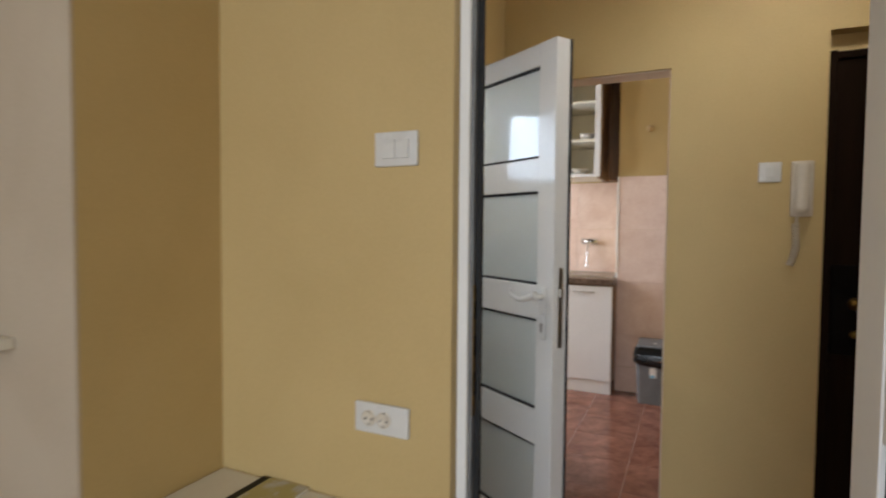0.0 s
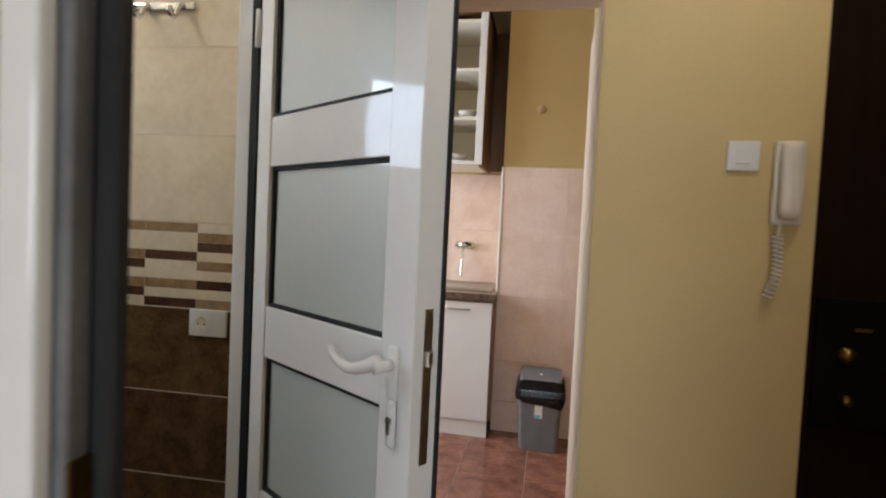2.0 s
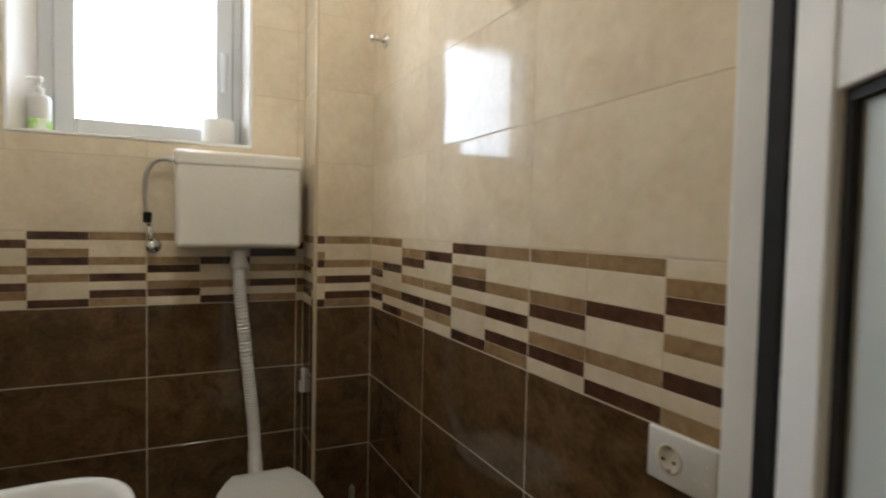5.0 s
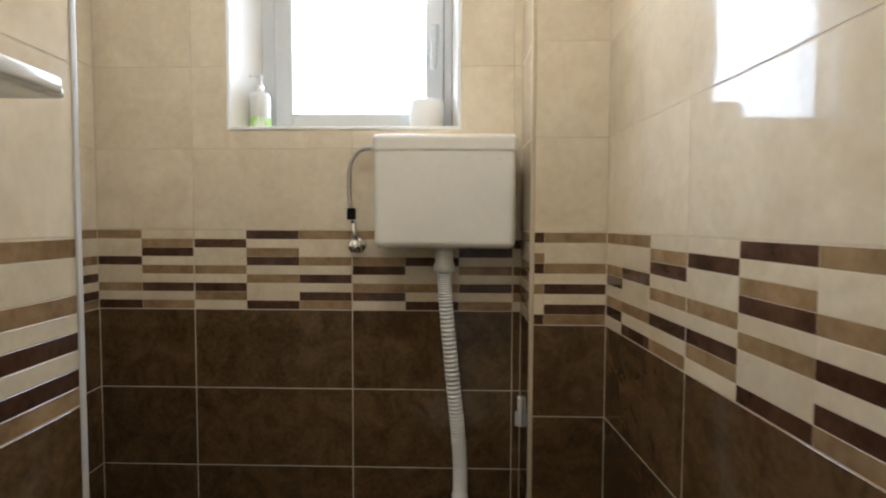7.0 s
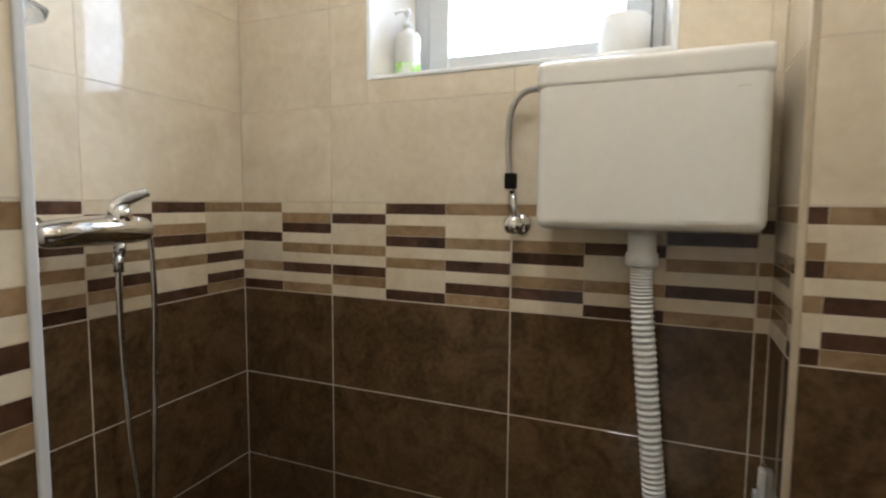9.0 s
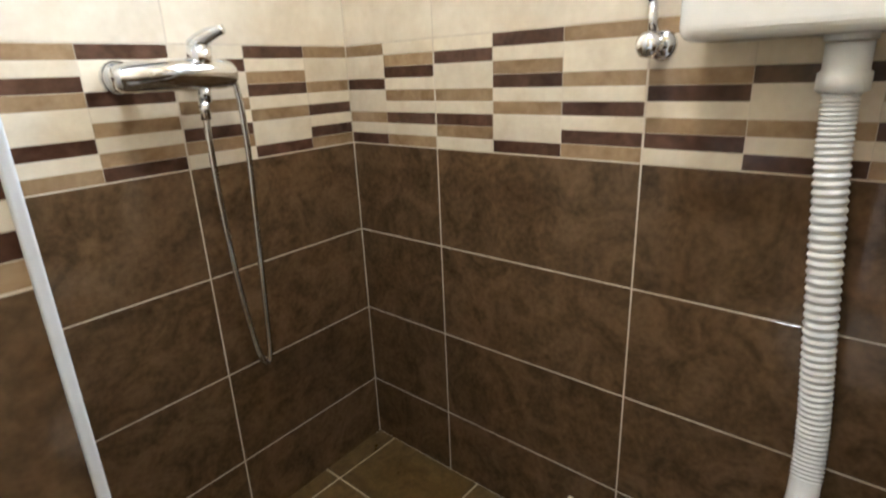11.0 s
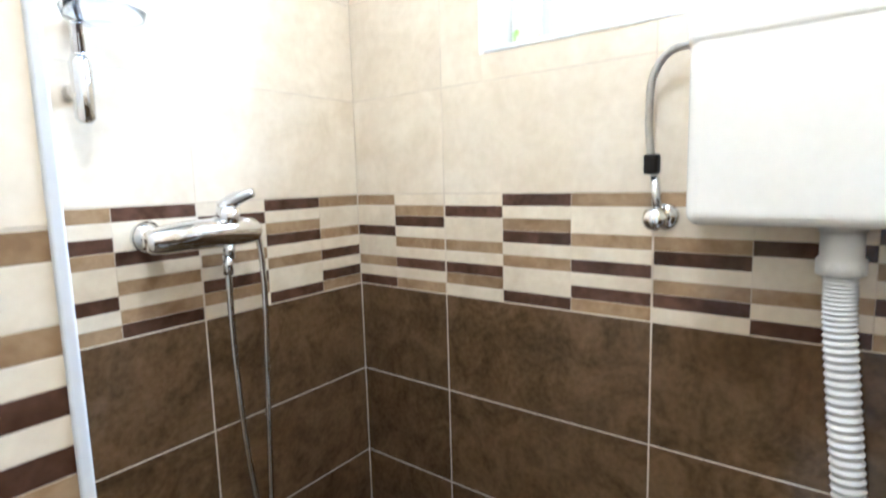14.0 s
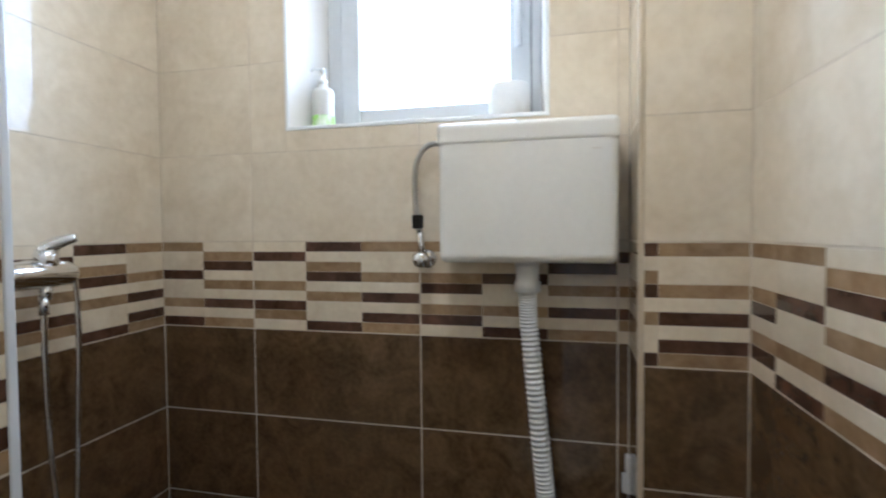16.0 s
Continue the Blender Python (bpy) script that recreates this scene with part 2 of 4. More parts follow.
# ---- structure ----
BAND, PITCH, FLOOR, BATH_FLOOR, TOP = 1.0, 0.252, 0.02, 0.04, 2.56
X_WEST, Y_NORTH, Y_SHOWER, Y_SOUTH, X_JOG = -2.327, 5.981, 4.440, 5.015, -1.442

SKEW = 2.66  # the three long walls run out of square by this many degrees


def on_north(x, z=0.0):
    """The pose on the face of the bathroom's long wall at x; local x runs along the wall, -y points into the room."""
    return pose(x, Y_NORTH + (x + 2.105) * math.tan(radians(SKEW)), z, 0, 0, SKEW)


def on_shower(x, z=0.0):
    """The pose on the face of the shower's back wall at x; +y points into the room."""
    return pose(x, Y_SHOWER + (x - X_WEST) * math.tan(radians(SKEW)), z, 0, 0, SKEW)


def on_south(x, z=0.0):
    """The pose on the face of the washbasin's wall at x; +y points into the room."""
    return pose(x, Y_SOUTH + (x - X_JOG) * math.tan(radians(SKEW)), z, 0, 0, SKEW)


# bathroom walls: rendered bodies in grout, tiles laid on them further down
TH, JOINT = 0.008, 0.0005
wall_west = solid("wall_west", join(bx(-2.80, X_WEST - JOINT, 4.30, 4.866, 0, TOP), bx(-2.80, X_WEST - JOINT, 5.584, 6.20, 0, TOP), bx(-2.80, X_WEST - JOINT, 4.866, 5.584, 0, 1.568), bx(-2.80, X_WEST - JOINT, 4.866, 5.584, 2.275, TOP)), GROUT, "tiled bathroom wall with a window opening", "wall", "structure")
wall_boxing = solid("wall_boxing", bx(X_WEST - JOINT, -2.105 - JOINT, 5.778 + JOINT, Y_NORTH + JOINT, 0, TOP), GROUT, "tiled pipe boxing in the bathroom corner", "wall", "structure")
wall_north = solid("wall_north", moved(bx(-0.20, 1.4766, JOINT, 0.16, 0, TOP), on_north(-2.105)), GROUT, "tiled long wall of the bathroom", "wall", "structure")
wall_shower = solid("wall_shower", moved(bx(-0.05, 0.886, -0.135, -JOINT, 0, TOP), on_shower(X_WEST)), GROUT, "tiled wall at the back of the shower", "wall", "structure")
wall_south = solid("wall_south", moved(join(bx(0.003, 0.443, -0.53, -JOINT, 0, TOP), bx(0.443, 0.8135, -0.072, -JOINT, 0, TOP)), on_south(X_JOG)), GROUT, "tiled wall beside the washbasin", "wall", "structure")
solid("floor_bath", bx(-2.80, -0.57, 4.30, 6.20, -0.10, BATH_FLOOR - 0.0015), GROUT, "grouted bathroom floor bed", "floor", "structure")
solid("floor_shower", bx(X_WEST, X_JOG, Y_SHOWER, 5.14, BATH_FLOOR - 0.0015, 0.0446), GROUT, "grouted shower floor bed", "floor", "structure")
solid("ceiling_bath", bx(-2.80, -0.45, 4.30, 6.35, TOP, TOP + 0.1), CEIL, "plain white ceiling", "ceiling", "structure")

# wall between bathroom and hall, with the door opening
solid("wall_hall_west", join(bx(-0.63, -0.45, 4.9455, 5.288, 0, TOP), bx(-0.63, -0.45, 5.945, 6.66, 0, TOP), bx(-0.63, -0.45, 5.288, 5.945, 2.0, TOP)), OCHRE, "ochre painted hall wall round the bathroom doorway", "wall", "structure")
# hall north wall: opening to the kitchen, then a stretch with switch and intercom, then the entrance recess
solid("wall_hall_north", join(bx(0.299, 0.862, 6.216, 6.68, 0, TOP), bx(-0.45, 0.299, 6.216, 6.35, 1.956, TOP), bx(0.862, 1.95, 6.216, 6.33, 2.035, TOP), bx(0.862, 1.95, 6.345, 6.68, 0, TOP)), OCHRE, "ochre painted hall wall with the kitchen opening", "wall", "structure")
solid("trim_kitchen_opening", join(bx(0.293, 0.2995, 6.23, 6.675, 0.02, 1.952, 0.002, 1), bx(-0.448, 0.293, 6.23, 6.345, 1.950, 1.9555, 0.002, 1)), CREAM_PAINT, "cream painted reveal of the kitchen opening", "trim", "structure")
solid("wall_hall_east", bx(1.95, 2.10, -0.05, 6.68, 0, TOP), OCHRE, "ochre painted wall", "wall", "structure")
solid("floor_hall", bx(-0.57, 2.0, 4.94, 6.216, -0.10, FLOOR - 0.0012), RED_GROUT, "hall floor bed under red tiles", "floor", "structure")
solid("ceiling_hall", bx(-0.45, 2.10, 4.86, 6.35, TOP, TOP + 0.1), CEIL, "plain white ceiling", "ceiling", "structure")

# wall between living room and hall, with the doorway; the living room behind the walker
solid("wall_living_north", join(bx(-0.8755, -0.63, 4.868, 4.945, 0, TOP), bx(-0.63, -0.120, 4.868, 4.945, 0, TOP), bx(0.73, 1.95, 4.868, 4.945, 0, TOP), bx(-0.120, 0.73, 4.868, 4.945, 2.03, TOP)), OCHRE, "ochre painted living-room wall with a doorway", "wall", "structure")
solid("wall_living_pier", join(bx(-1.0, -0.8755, 4.455, 4.950, 0, TOP), bx(X_JOG - 0.02, -1.0, 4.4555, 4.4595, 0, TOP)), OCHRE, "ochre painted wall pier beside the niche", "wall", "structure")
solid("wall_pier_face", bx(X_JOG - 0.02, -0.8757, 4.448, 4.4545, 0, TOP), PALE_WALL, "pale grey-cream painted face of the wall pier", "wall", "structure")
solid("wall_entrance_lintel", bx(0.863, 1.861, 6.285, 6.344, 1.970, 2.0345), OCHRE, "ochre painted lintel above the entrance door", "wall", "structure")
solid("wall_living_rear", bx(-2.60, X_JOG - 0.02, 4.26, 4.2995, 0, TOP), OCHRE, "ochre painted wall", "wall", "structure")
solid("wall_living_west", bx(-2.60, -2.45, -0.05, 4.26, 0, TOP), OCHRE, "ochre painted wall", "wall", "structure")
solid("wall_living_south", join(bx(-2.60, -0.95, -0.05, 0.10, 0, TOP), bx(1.65, 2.1, -0.05, 0.10, 0, TOP), bx(-0.95, 1.65, -0.05, 0.10, 0, 0.68), bx(-0.95, 1.65, -0.05, 0.10, 2.24, TOP)), OCHRE, "ochre painted wall with the living-room window", "wall", "structure")
solid("floor_living", bx(-2.60, 2.0, -0.05, 4.94, -0.10, FLOOR), PARQUET, "brown wooden floor", "floor", "structure")
solid("ceiling_living", bx(-2.60, 2.10, -0.05, 4.86, TOP, TOP + 0.1), CEIL, "plain white ceiling", "ceiling", "structure")

# kitchen
solid("wall_kitchen_pier", bx(-0.12, 1.30, 7.978, 8.60, 0, TOP + 0.1), OCHRE, "ochre painted kitchen wall above pink tiles", "wall", "structure")
solid("wall_kitchen_north", bx(-2.0, -0.12, 8.508, 8.62, 0, TOP + 0.1), OCHRE, "kitchen back wall above the worktop", "wall", "structure")
solid("wall_kitchen_east", bx(1.20, 1.30, 6.68, 7.978, 0, TOP + 0.1), OCHRE, "ochre painted kitchen wall", "wall", "structure")
solid("wall_kitchen_west", join(bx(-2.0, -1.90, 6.20, 6.8, 0, TOP + 0.1), bx(-2.0, -1.90, 7.8, 8.508, 0, TOP + 0.1), bx(-2.0, -1.90, 6.8, 7.8, 0, 0.9), bx(-2.0, -1.90, 6.8, 7.8, 2.1, TOP + 0.1)), OCHRE, "ochre painted kitchen wall with a window", "wall", "structure")
solid("wall_kitchen_south", bx(-1.90, -0.63, 6.205, 6.66, 0, TOP + 0.1), OCHRE, "ochre painted kitchen wall", "wall", "structure")
floor_kitchen = solid("floor_kitchen", bx(-2.0, 1.3, 6.216, 8.6, -0.10, FLOOR - 0.0012), RED_GROUT, "kitchen floor of red mottled tiles", "floor", "structure")
solid("ceiling_kitchen", bx(-2.0, 2.1, 6.2, 8.62, TOP + 0.1, TOP + 0.2), CEIL, "plain white ceiling", "ceiling", "structure")


# ---- doors ----
def glazed_leaf(name, m, width, label, stiles=(0.062, 0.088), handle=True):
    """A white PVC door leaf with four frosted panes; x runs from the hinges, the seen face is at y = 0 and looks to -y."""
    leaf = thing(name, m, label, "door", "", "structure")
    z0, z1, t = 0.035, 1.93, 0.07
    panes = [(0.13, 0.465), (0.595, 0.932), (1.058, 1.40), (1.52, 1.85)]
    x0, x1 = stiles[0], width - stiles[1]
    part("stile", bx(0, x0, 0, t, z0, z1, 0.003), PVC, leaf)
    part("stile", bx(x1, width, 0, t, z0, z1, 0.003), PVC, leaf)
    edges = [z0] + [z for p in panes for z in p] + [z1]
    for a, b in zip(edges[0::2], edges[1::2]):
        part("rail", bx(x0 - 0.001, x1 + 0.001, 0.003, t - 0.003, a, b, 0.003), PVC, leaf)
    for a, b in panes:
        g = 0.009
        part("gasket", join(bx(x0, x0 + g, 0.010, 0.026, a, b), bx(x1 - g, x1, 0.010, 0.026, a, b), bx(x0 + g, x1 - g, 0.010, 0.026, a, a + g), bx(x0 + g, x1 - g, 0.010, 0.026, b - g, b)), RUBBER, leaf)
        part("pane", bx(x0 + 0.003, x1 - 0.003, 0.018, 0.024, a + 0.003, b - 0.003), FROST, leaf, "frosted glass pane")
    part("edge_seal", bx(width, width + 0.005, t - 0.008, t + 0.002, z0, z1, 0.001, 1), RUBBER, leaf, "black rubber seal")
    part("edge_seal", bx(-0.012, 0.0, t - 0.02, t, z0, z1, 0.002, 1), RUBBER, leaf, "black rubber seal")
    if handle:
        hx, hz = width - 0.046, 1.020
        part("lock_plate", bx(width, width + 0.002, 0.025, 0.045, 0.84, 1.125), STEEL, leaf, "steel lock plate")
        part("latch", bx(width + 0.001, width + 0.010, 0.028, 0.042, 1.02, 1.05, 0.002, 1), STEEL, leaf)
        h = part("handle", join(bx(hx - 0.014, hx + 0.014, -0.010, 0, hz - 0.065, hz + 0.035, 0.006, 3), rod((hx, -0.006, hz), (hx, -0.05, hz), 0.011)), PVC, leaf, "white lever handle", True)
        lever = smooth_path([(hx + 0.004, -0.045, hz + 0.012), (hx - 0.03, -0.052, hz - 0.004), (hx - 0.07, -0.055, hz - 0.012), (hx - 0.112, -0.053, hz - 0.002), (hx - 0.134, -0.05, hz + 0.014)], 8)
        part("lever", tube(lever, lambda s: 0.0135 - 0.006 * s, 14), PVC, h, "", True)
        k = part("escutcheon", bx(hx - 0.013, hx + 0.013, -0.010, 0, 0.865, 0.955, 0.008, 3), PVC, leaf, "white keyhole plate", True)
        part("keyhole", join(moved(lathe([(0.007, 0), (0.007, 0.004)], 16), pose(hx, -0.0095, 0.918, 90)), bx(hx - 0.0035, hx + 0.0035, -0.0135, -0.0095, 0.893, 0.916)), STEEL, k, "steel lock cylinder")
    return leaf


door_1 = glazed_leaf("door_1", pose(-0.545, 5.888, 0, 0, 0, -32.8), 0.602, "white PVC bathroom door with frosted panes, standing open")
for z in (0.25, 1.70):
    part("hinge", rod((-0.006, -0.004, z), (-0.006, -0.004, z + 0.09), 0.008), PVC, door_1, "", True)
door_2 = glazed_leaf("door_2", pose(0.660, 4.830, 0, 0, 0, -80), 0.76, "white PVC living-room door with frosted panes, standing open", (0.09, 0.09))

frame_1 = thing("door_frame", pose(0, 0, 0), "white PVC frame of the bathroom doorway with black seals", "door frame", "", "structure")
part("jamb", bx(-0.610, -0.520, 5.289, 5.307, FLOOR, 1.995, 0.003), PVC, frame_1)
part("seal", bx(-0.575, -0.535, 5.307, 5.315, FLOOR, 1.985, 0.002, 1), RUBBER, frame_1)
part("jamb", bx(-0.634, -0.590, 5.930, 5.944, FLOOR, 1.995, 0.003), PVC, frame_1)
part("seal", bx(-0.590, -0.568, 5.919, 5.944, FLOOR, 1.985, 0.002, 1), RUBBER, frame_1)
part("jamb", bx(-0.568, -0.505, 5.925, 5.9445, FLOOR, 1.995, 0.003), PVC, frame_1)
part("head", bx(-0.610, -0.520, 5.307, 5.930, 1.955, 1.995, 0.003), PVC, frame_1)

frame_2 = thing("door_frame", pose(0, 0, 0), "white PVC frame of the living-room doorway with grey rebate", "door frame", "", "structure")
part("jamb", bx(-0.1195, -0.092, 4.900, 4.914, FLOOR, 2.025, 0.003), PVC, frame_2)
part("rebate", bx(-0.1195, -0.084, 4.914, 4.932, FLOOR, 2.02, 0.002, 1), GREY_ALU, frame_2, "grey metal rebate")
part("seal", bx(-0.1195, -0.070, 4.932, 4.9465, FLOOR, 2.02, 0.003, 1), RUBBER, frame_2)
sp = part("strike_plate", bx(-0.084, -0.0815, 4.915, 4.931, 0.80, 1.125), BRASS, frame_2, "yellowed steel strike plate")
for a, b in ((1.04, 1.085), (0.95, 1.0), (0.85, 0.91)):
    part("slot", bx(-0.0816, -0.0806, 4.918, 4.928, a, b), BLACK_PL, sp)
part("jamb", bx(0.705, 0.7295, 4.895, 4.945, FLOOR, 2.025, 0.003), PVC, frame_2)
part("head", bx(-0.092, 0.705, 4.900, 4.945, 1.985, 2.025, 0.003), PVC, frame_2)

door_3 = thing("door_3", pose(0.862, 6.30, 0), "dark brown flat entrance door, closed, with brass lock", "door", "", "structure")
part("door_frame", join(bx(0.001, 0.035, -0.04, 0.045, FLOOR, 1.969, 0.003), bx(0.035, 0.96, -0.015, 0.045, 1.942, 1.969, 0.003), bx(0.96, 1.0, -0.04, 0.045, FLOOR, 1.969, 0.003)), DARK_DOOR, door_3)
part("door_panel", bx(0.037, 0.958, 0.0, 0.044, FLOOR + 0.005, 1.940, 0.003), DARK_DOOR, door_3)
lk = part("lock_case", bx(0.045, 0.285, -0.030, 0.0, 0.775, 1.13, 0.006), LOCK_BLACK, door_3, "black surface lock case")
part("knob", moved(lathe([(0.020, 0), (0.024, 0.006), (0.024, 0.014), (0.013, 0.020), (0.011, 0.024)], 28), pose(0.118, -0.030, 0.980, 90)), BRASS, lk, "brass lock rosette", True)
part("knob", moved(lathe([(0.010, 0), (0.010, 0.012), (0.016, 0.022), (0.014, 0.034), (0.006, 0.038)], 20), pose(0.118, -0.030, 0.862, 90)), BRASS, lk, "brass turn knob", True)
part("knob", bx(0.135, 0.175, -0.038, -0.030, 1.045, 1.055, 0.003), BRASS, lk)


# ---- switches, sockets, intercom ----
def wall_switch(m, w, h, rockers, label):
    """A wall switch; x to the right, z up, the front looks to -y."""
    ob = thing("light_switch", m, label, "switch", "light switches")
    part("plate", bx(-w / 2, w / 2, -0.010, 0, -h / 2, h / 2, 0.004, 3), PLASTIC, ob, "", True)
    rw = (w - 0.045) / rockers
    for k in range(rockers):
        c = -w / 2 + 0.0225 + rw * (k + 0.5)
        part("rocker", bx(c - rw / 2 + 0.0008, c + rw / 2 - 0.0008, -0.0145, -0.009, -h / 2 + 0.019, h / 2 - 0.019, 0.002, 2), PLASTIC, ob)
    return ob


def wall_socket(m, w, h, centres, label):
    ob = thing("wall_socket", m, label, "socket", "wall sockets")
    part("plate", bx(-w / 2, w / 2, -0.010, 0, -h / 2, h / 2, 0.005, 3), PLASTIC, ob, "", True)
    for c in centres:
        s = part("socket_cup", moved(lathe([(0.0215, 0.0), (0.0215, 0.0016), (0.0185, 0.0016), (0.0175, 0.0006)], 28), pose(c, -0.0098, 0, 90)), BEIGE_PL, ob, "grey recessed socket cup", True)
        for dx in (-0.0095, 0.0095):
            part("contact_hole", moved(lathe([(0.0026, 0), (0.0026, 0.001)], 10), pose(c + dx, -0.0113, -0.002, 90)), BLACK_PL, s)
        for dz in (-0.018, 0.016):
            part("earth_clip", bx(c - 0.003, c + 0.003, -0.0125, -0.0105, dz, dz + 0.004), STEEL, s)
    return ob


wall_switch(pose(-0.272, 4.868, 1.460), 0.122, 0.086, 2, "white double light switch on the ochre wall")
wall_switch(pose(0.675, 6.216, 1.498), 0.080, 0.080, 1, "white light switch beside the intercom")
wall_socket(pose(-0.311, 4.868, 0.772), 0.160, 0.080, (-0.036, 0.008), "white double socket low on the ochre wall")
bath_socket = wall_socket(on_north(-0.774, 0.962), 0.118, 0.080, (-0.018,), "white socket on brown tiles by the bathroom door")
for z in (-0.012, 0.012):
    for x in (0.024, 0.042):
        part("pin_hole", moved(lathe([(0.0025, 0), (0.0025, 0.001)], 10), pose(x, -0.010, z, 90)), BEIGE_PL, bath_socket)

phone = thing("intercom_phone", pose(0.782, 6.216, 1.428), "off-white intercom handset hung on the ochre wall", "intercom")
part("base", bx(-0.034, 0.040, -0.020, 0, -0.108, 0.110, 0.006, 3), BEIGE_PL, phone, "", True)
hand = [[(x, y, z) for x, y, z in ((0.027 * w * math.cos(2 * math.pi * k / 20), -0.033 + d + 0.014 * w * math.sin(2 * math.pi * k / 20), z) for k in range(20))] for z, w, d in ((-0.094, 0.5, -0.006), (-0.088, 0.85, -0.008), (-0.07, 1.0, -0.009), (-0.04, 0.96, -0.006), (0.0, 0.92, -0.003), (0.05, 0.96, -0.005), (0.085, 1.0, -0.008), (0.100, 0.9, -0.007), (0.105, 0.55, -0.005))]
part("handset", loft(hand), BEIGE_PL, phone, "off-white handset", True)
part("cord_plug", rod((-0.012, -0.02, -0.105), (-0.014, -0.02, -0.135), 0.005), BEIGE_PL, phone)
coil = []
for k in range(13 * 14):
    s = k / (13 * 14)
    a = 2 * math.pi * 14 * s
    coil.append(Vector((-0.016 - 0.006 * s + 0.014 * math.sin(4 * s) * s + 0.011 * math.cos(a), -0.022 + 0.011 * math.sin(a), -0.135 - 0.165 * s)))
part("coiled_cord", tube(coil, 0.0030, 6), BEIGE_PL, phone, "coiled cord", True)

# ---- living room corner ----
table = thing("side_table", pose(-0.55, 4.60, FLOOR), "low cream table pushed into the wall corner", "table")
part("tabletop", bx(-0.32, 0.40, -0.26, 0.265, 0.490, 0.515, 0.004), PALE_WOOD, table)
for x in (-0.29, 0.37):
    for y in (-0.23, 0.235):
        part("leg", bx(x - 0.02, x + 0.02, y - 0.02, y + 0.02, 0, 0.490, 0.003), PALE_WOOD, table)
mag = thing("magazine", pose(-0.706, 4.862, FLOOR + 0.515), "glossy magazine with olive cover lying on the cream table", "magazine")
part("pages", bx(0, 0.16, -0.21, 0, 0, 0.006, 0.001, 1), PAPER, mag)
part("spine", bx(-0.001, 0.024, -0.211, 0.001, 0.0062, 0.0078), BLACK_PL, mag, "dark printed border")
part("cover", bx(0.024, 0.161, -0.211, 0.001, 0.0062, 0.0075), surf("cover_print", (0.50, 0.49, 0.47), (0.42, 0.36, 0.14), 14.0, 0.35, contrast=(0.42, 0.52)), mag, "grey and olive printed cover")
shelf = thing("wall_shelf", pose(-1.18, 4.448, 0.955), "small pale shelf on the light wall", "shelf")
part("board", bx(-0.14, 0.055, -0.10, 0, 0, 0.028, 0.003), PALE_WOOD, shelf)

# ---- kitchen ----
base = thing("base_cabinet", pose(-0.60, 7.81, FLOOR), "white kitchen base cabinet with brown carcass side", "cabinet")
part("carcass", bx(0.0, 0.482, 0.020, 0.60, 0.10, 0.825), BROWN_WOOD, base, "dark brown carcass")
d = part("door", bx(0.068, 0.470, 0.0, 0.018, 0.098, 0.812, 0.002, 1), KITCHEN_WHITE, base)
part("handle", join(tube(smooth_path([(0.195, 0, 0.768), (0.20, -0.022, 0.768), (0.265, -0.026, 0.768), (0.33, -0.022, 0.768), (0.335, 0, 0.768)], 6), 0.0055)), STEEL, d, "steel bow handle", True)
part("plinth", bx(0.0, 0.470, 0.012, 0.030, 0.0, 0.095), KITCHEN_WHITE, base)
drawers = thing("base_cabinet", pose(-1.20, 7.81, FLOOR), "white kitchen drawer cabinet with small knobs", "cabinet")
part("carcass", bx(0.0, 0.60, 0.020, 0.60, 0.10, 0.825), BROWN_WOOD, drawers)
for a, b in ((0.098, 0.30), (0.303, 0.47), (0.473, 0.64), (0.643, 0.812)):
    dr = part("drawer", bx(0.005, 0.664, 0.0, 0.018, a, b, 0.002, 1), KITCHEN_WHITE, drawers)
    part("knob", moved(lathe([(0.006, 0), (0.006, 0.014), (0.012, 0.02), (0.010, 0.026)], 14), pose(0.664 - 0.04, 0, b - 0.08, 90)), STEEL, dr, "", True)
part("plinth", bx(0.0, 0.60, 0.012, 0.030, 0.0, 0.095), KITCHEN_WHITE, drawers)
solid("worktop", bx(-1.20, -0.118, 7.785, 8.50, FLOOR + 0.826, FLOOR + 0.868, 0.004), WORKTOP, "dark brown speckled kitchen worktop", "worktop")
sink = thing("kitchen_sink", pose(-0.42, 8.14, FLOOR + 0.868), "steel sink set in the worktop", "sink")
part("rim", bx(-0.29, 0.27, -0.22, 0.27, 0.0, 0.005, 0.002, 1), STEEL, sink)
part("bowl_rim", join(bx(-0.20, 0.20, -0.17, -0.16, 0.005, 0.010), bx(-0.20, 0.20, 0.16, 0.17, 0.005, 0.010), bx(-0.20, -0.19, -0.16, 0.16, 0.005, 0.010), bx(0.19, 0.20, -0.16, 0.16, 0.005, 0.010)), STEEL, sink)
tap = thing("wall_tap", pose(-0.42, 8.50, 1.15), "chrome tap with black lever on pink tiles", "tap")
part("tap_body", rod((-0.055, -0.035, 0), (0.055, -0.035, 0), 0.018), CHROME, tap, "", True)
for x in (-0.045, 0.045):
    part("escutcheon", moved(lathe([(0.03, 0), (0.02, 0.02)], 20), pose(x, 0, 0, 90)), CHROME, tap, "", True)
part("spout", tube(smooth_path([(0, -0.04, -0.01), (0, -0.06, -0.03), (0, -0.10, -0.10), (0, -0.12, -0.22)], 8), 0.008), CHROME, tap, "", True)
part("lever", tube(smooth_path([(0.0, -0.045, 0.01), (0.025, -0.07, 0.015), (0.055, -0.08, 0.0)], 6), 0.011), BLACK_PL, tap, "black lever", True)
wall_socket(pose(-0.66, 8.50, 1.152), 0.082, 0.082, (0.0,), "white socket on pink kitchen tiles")

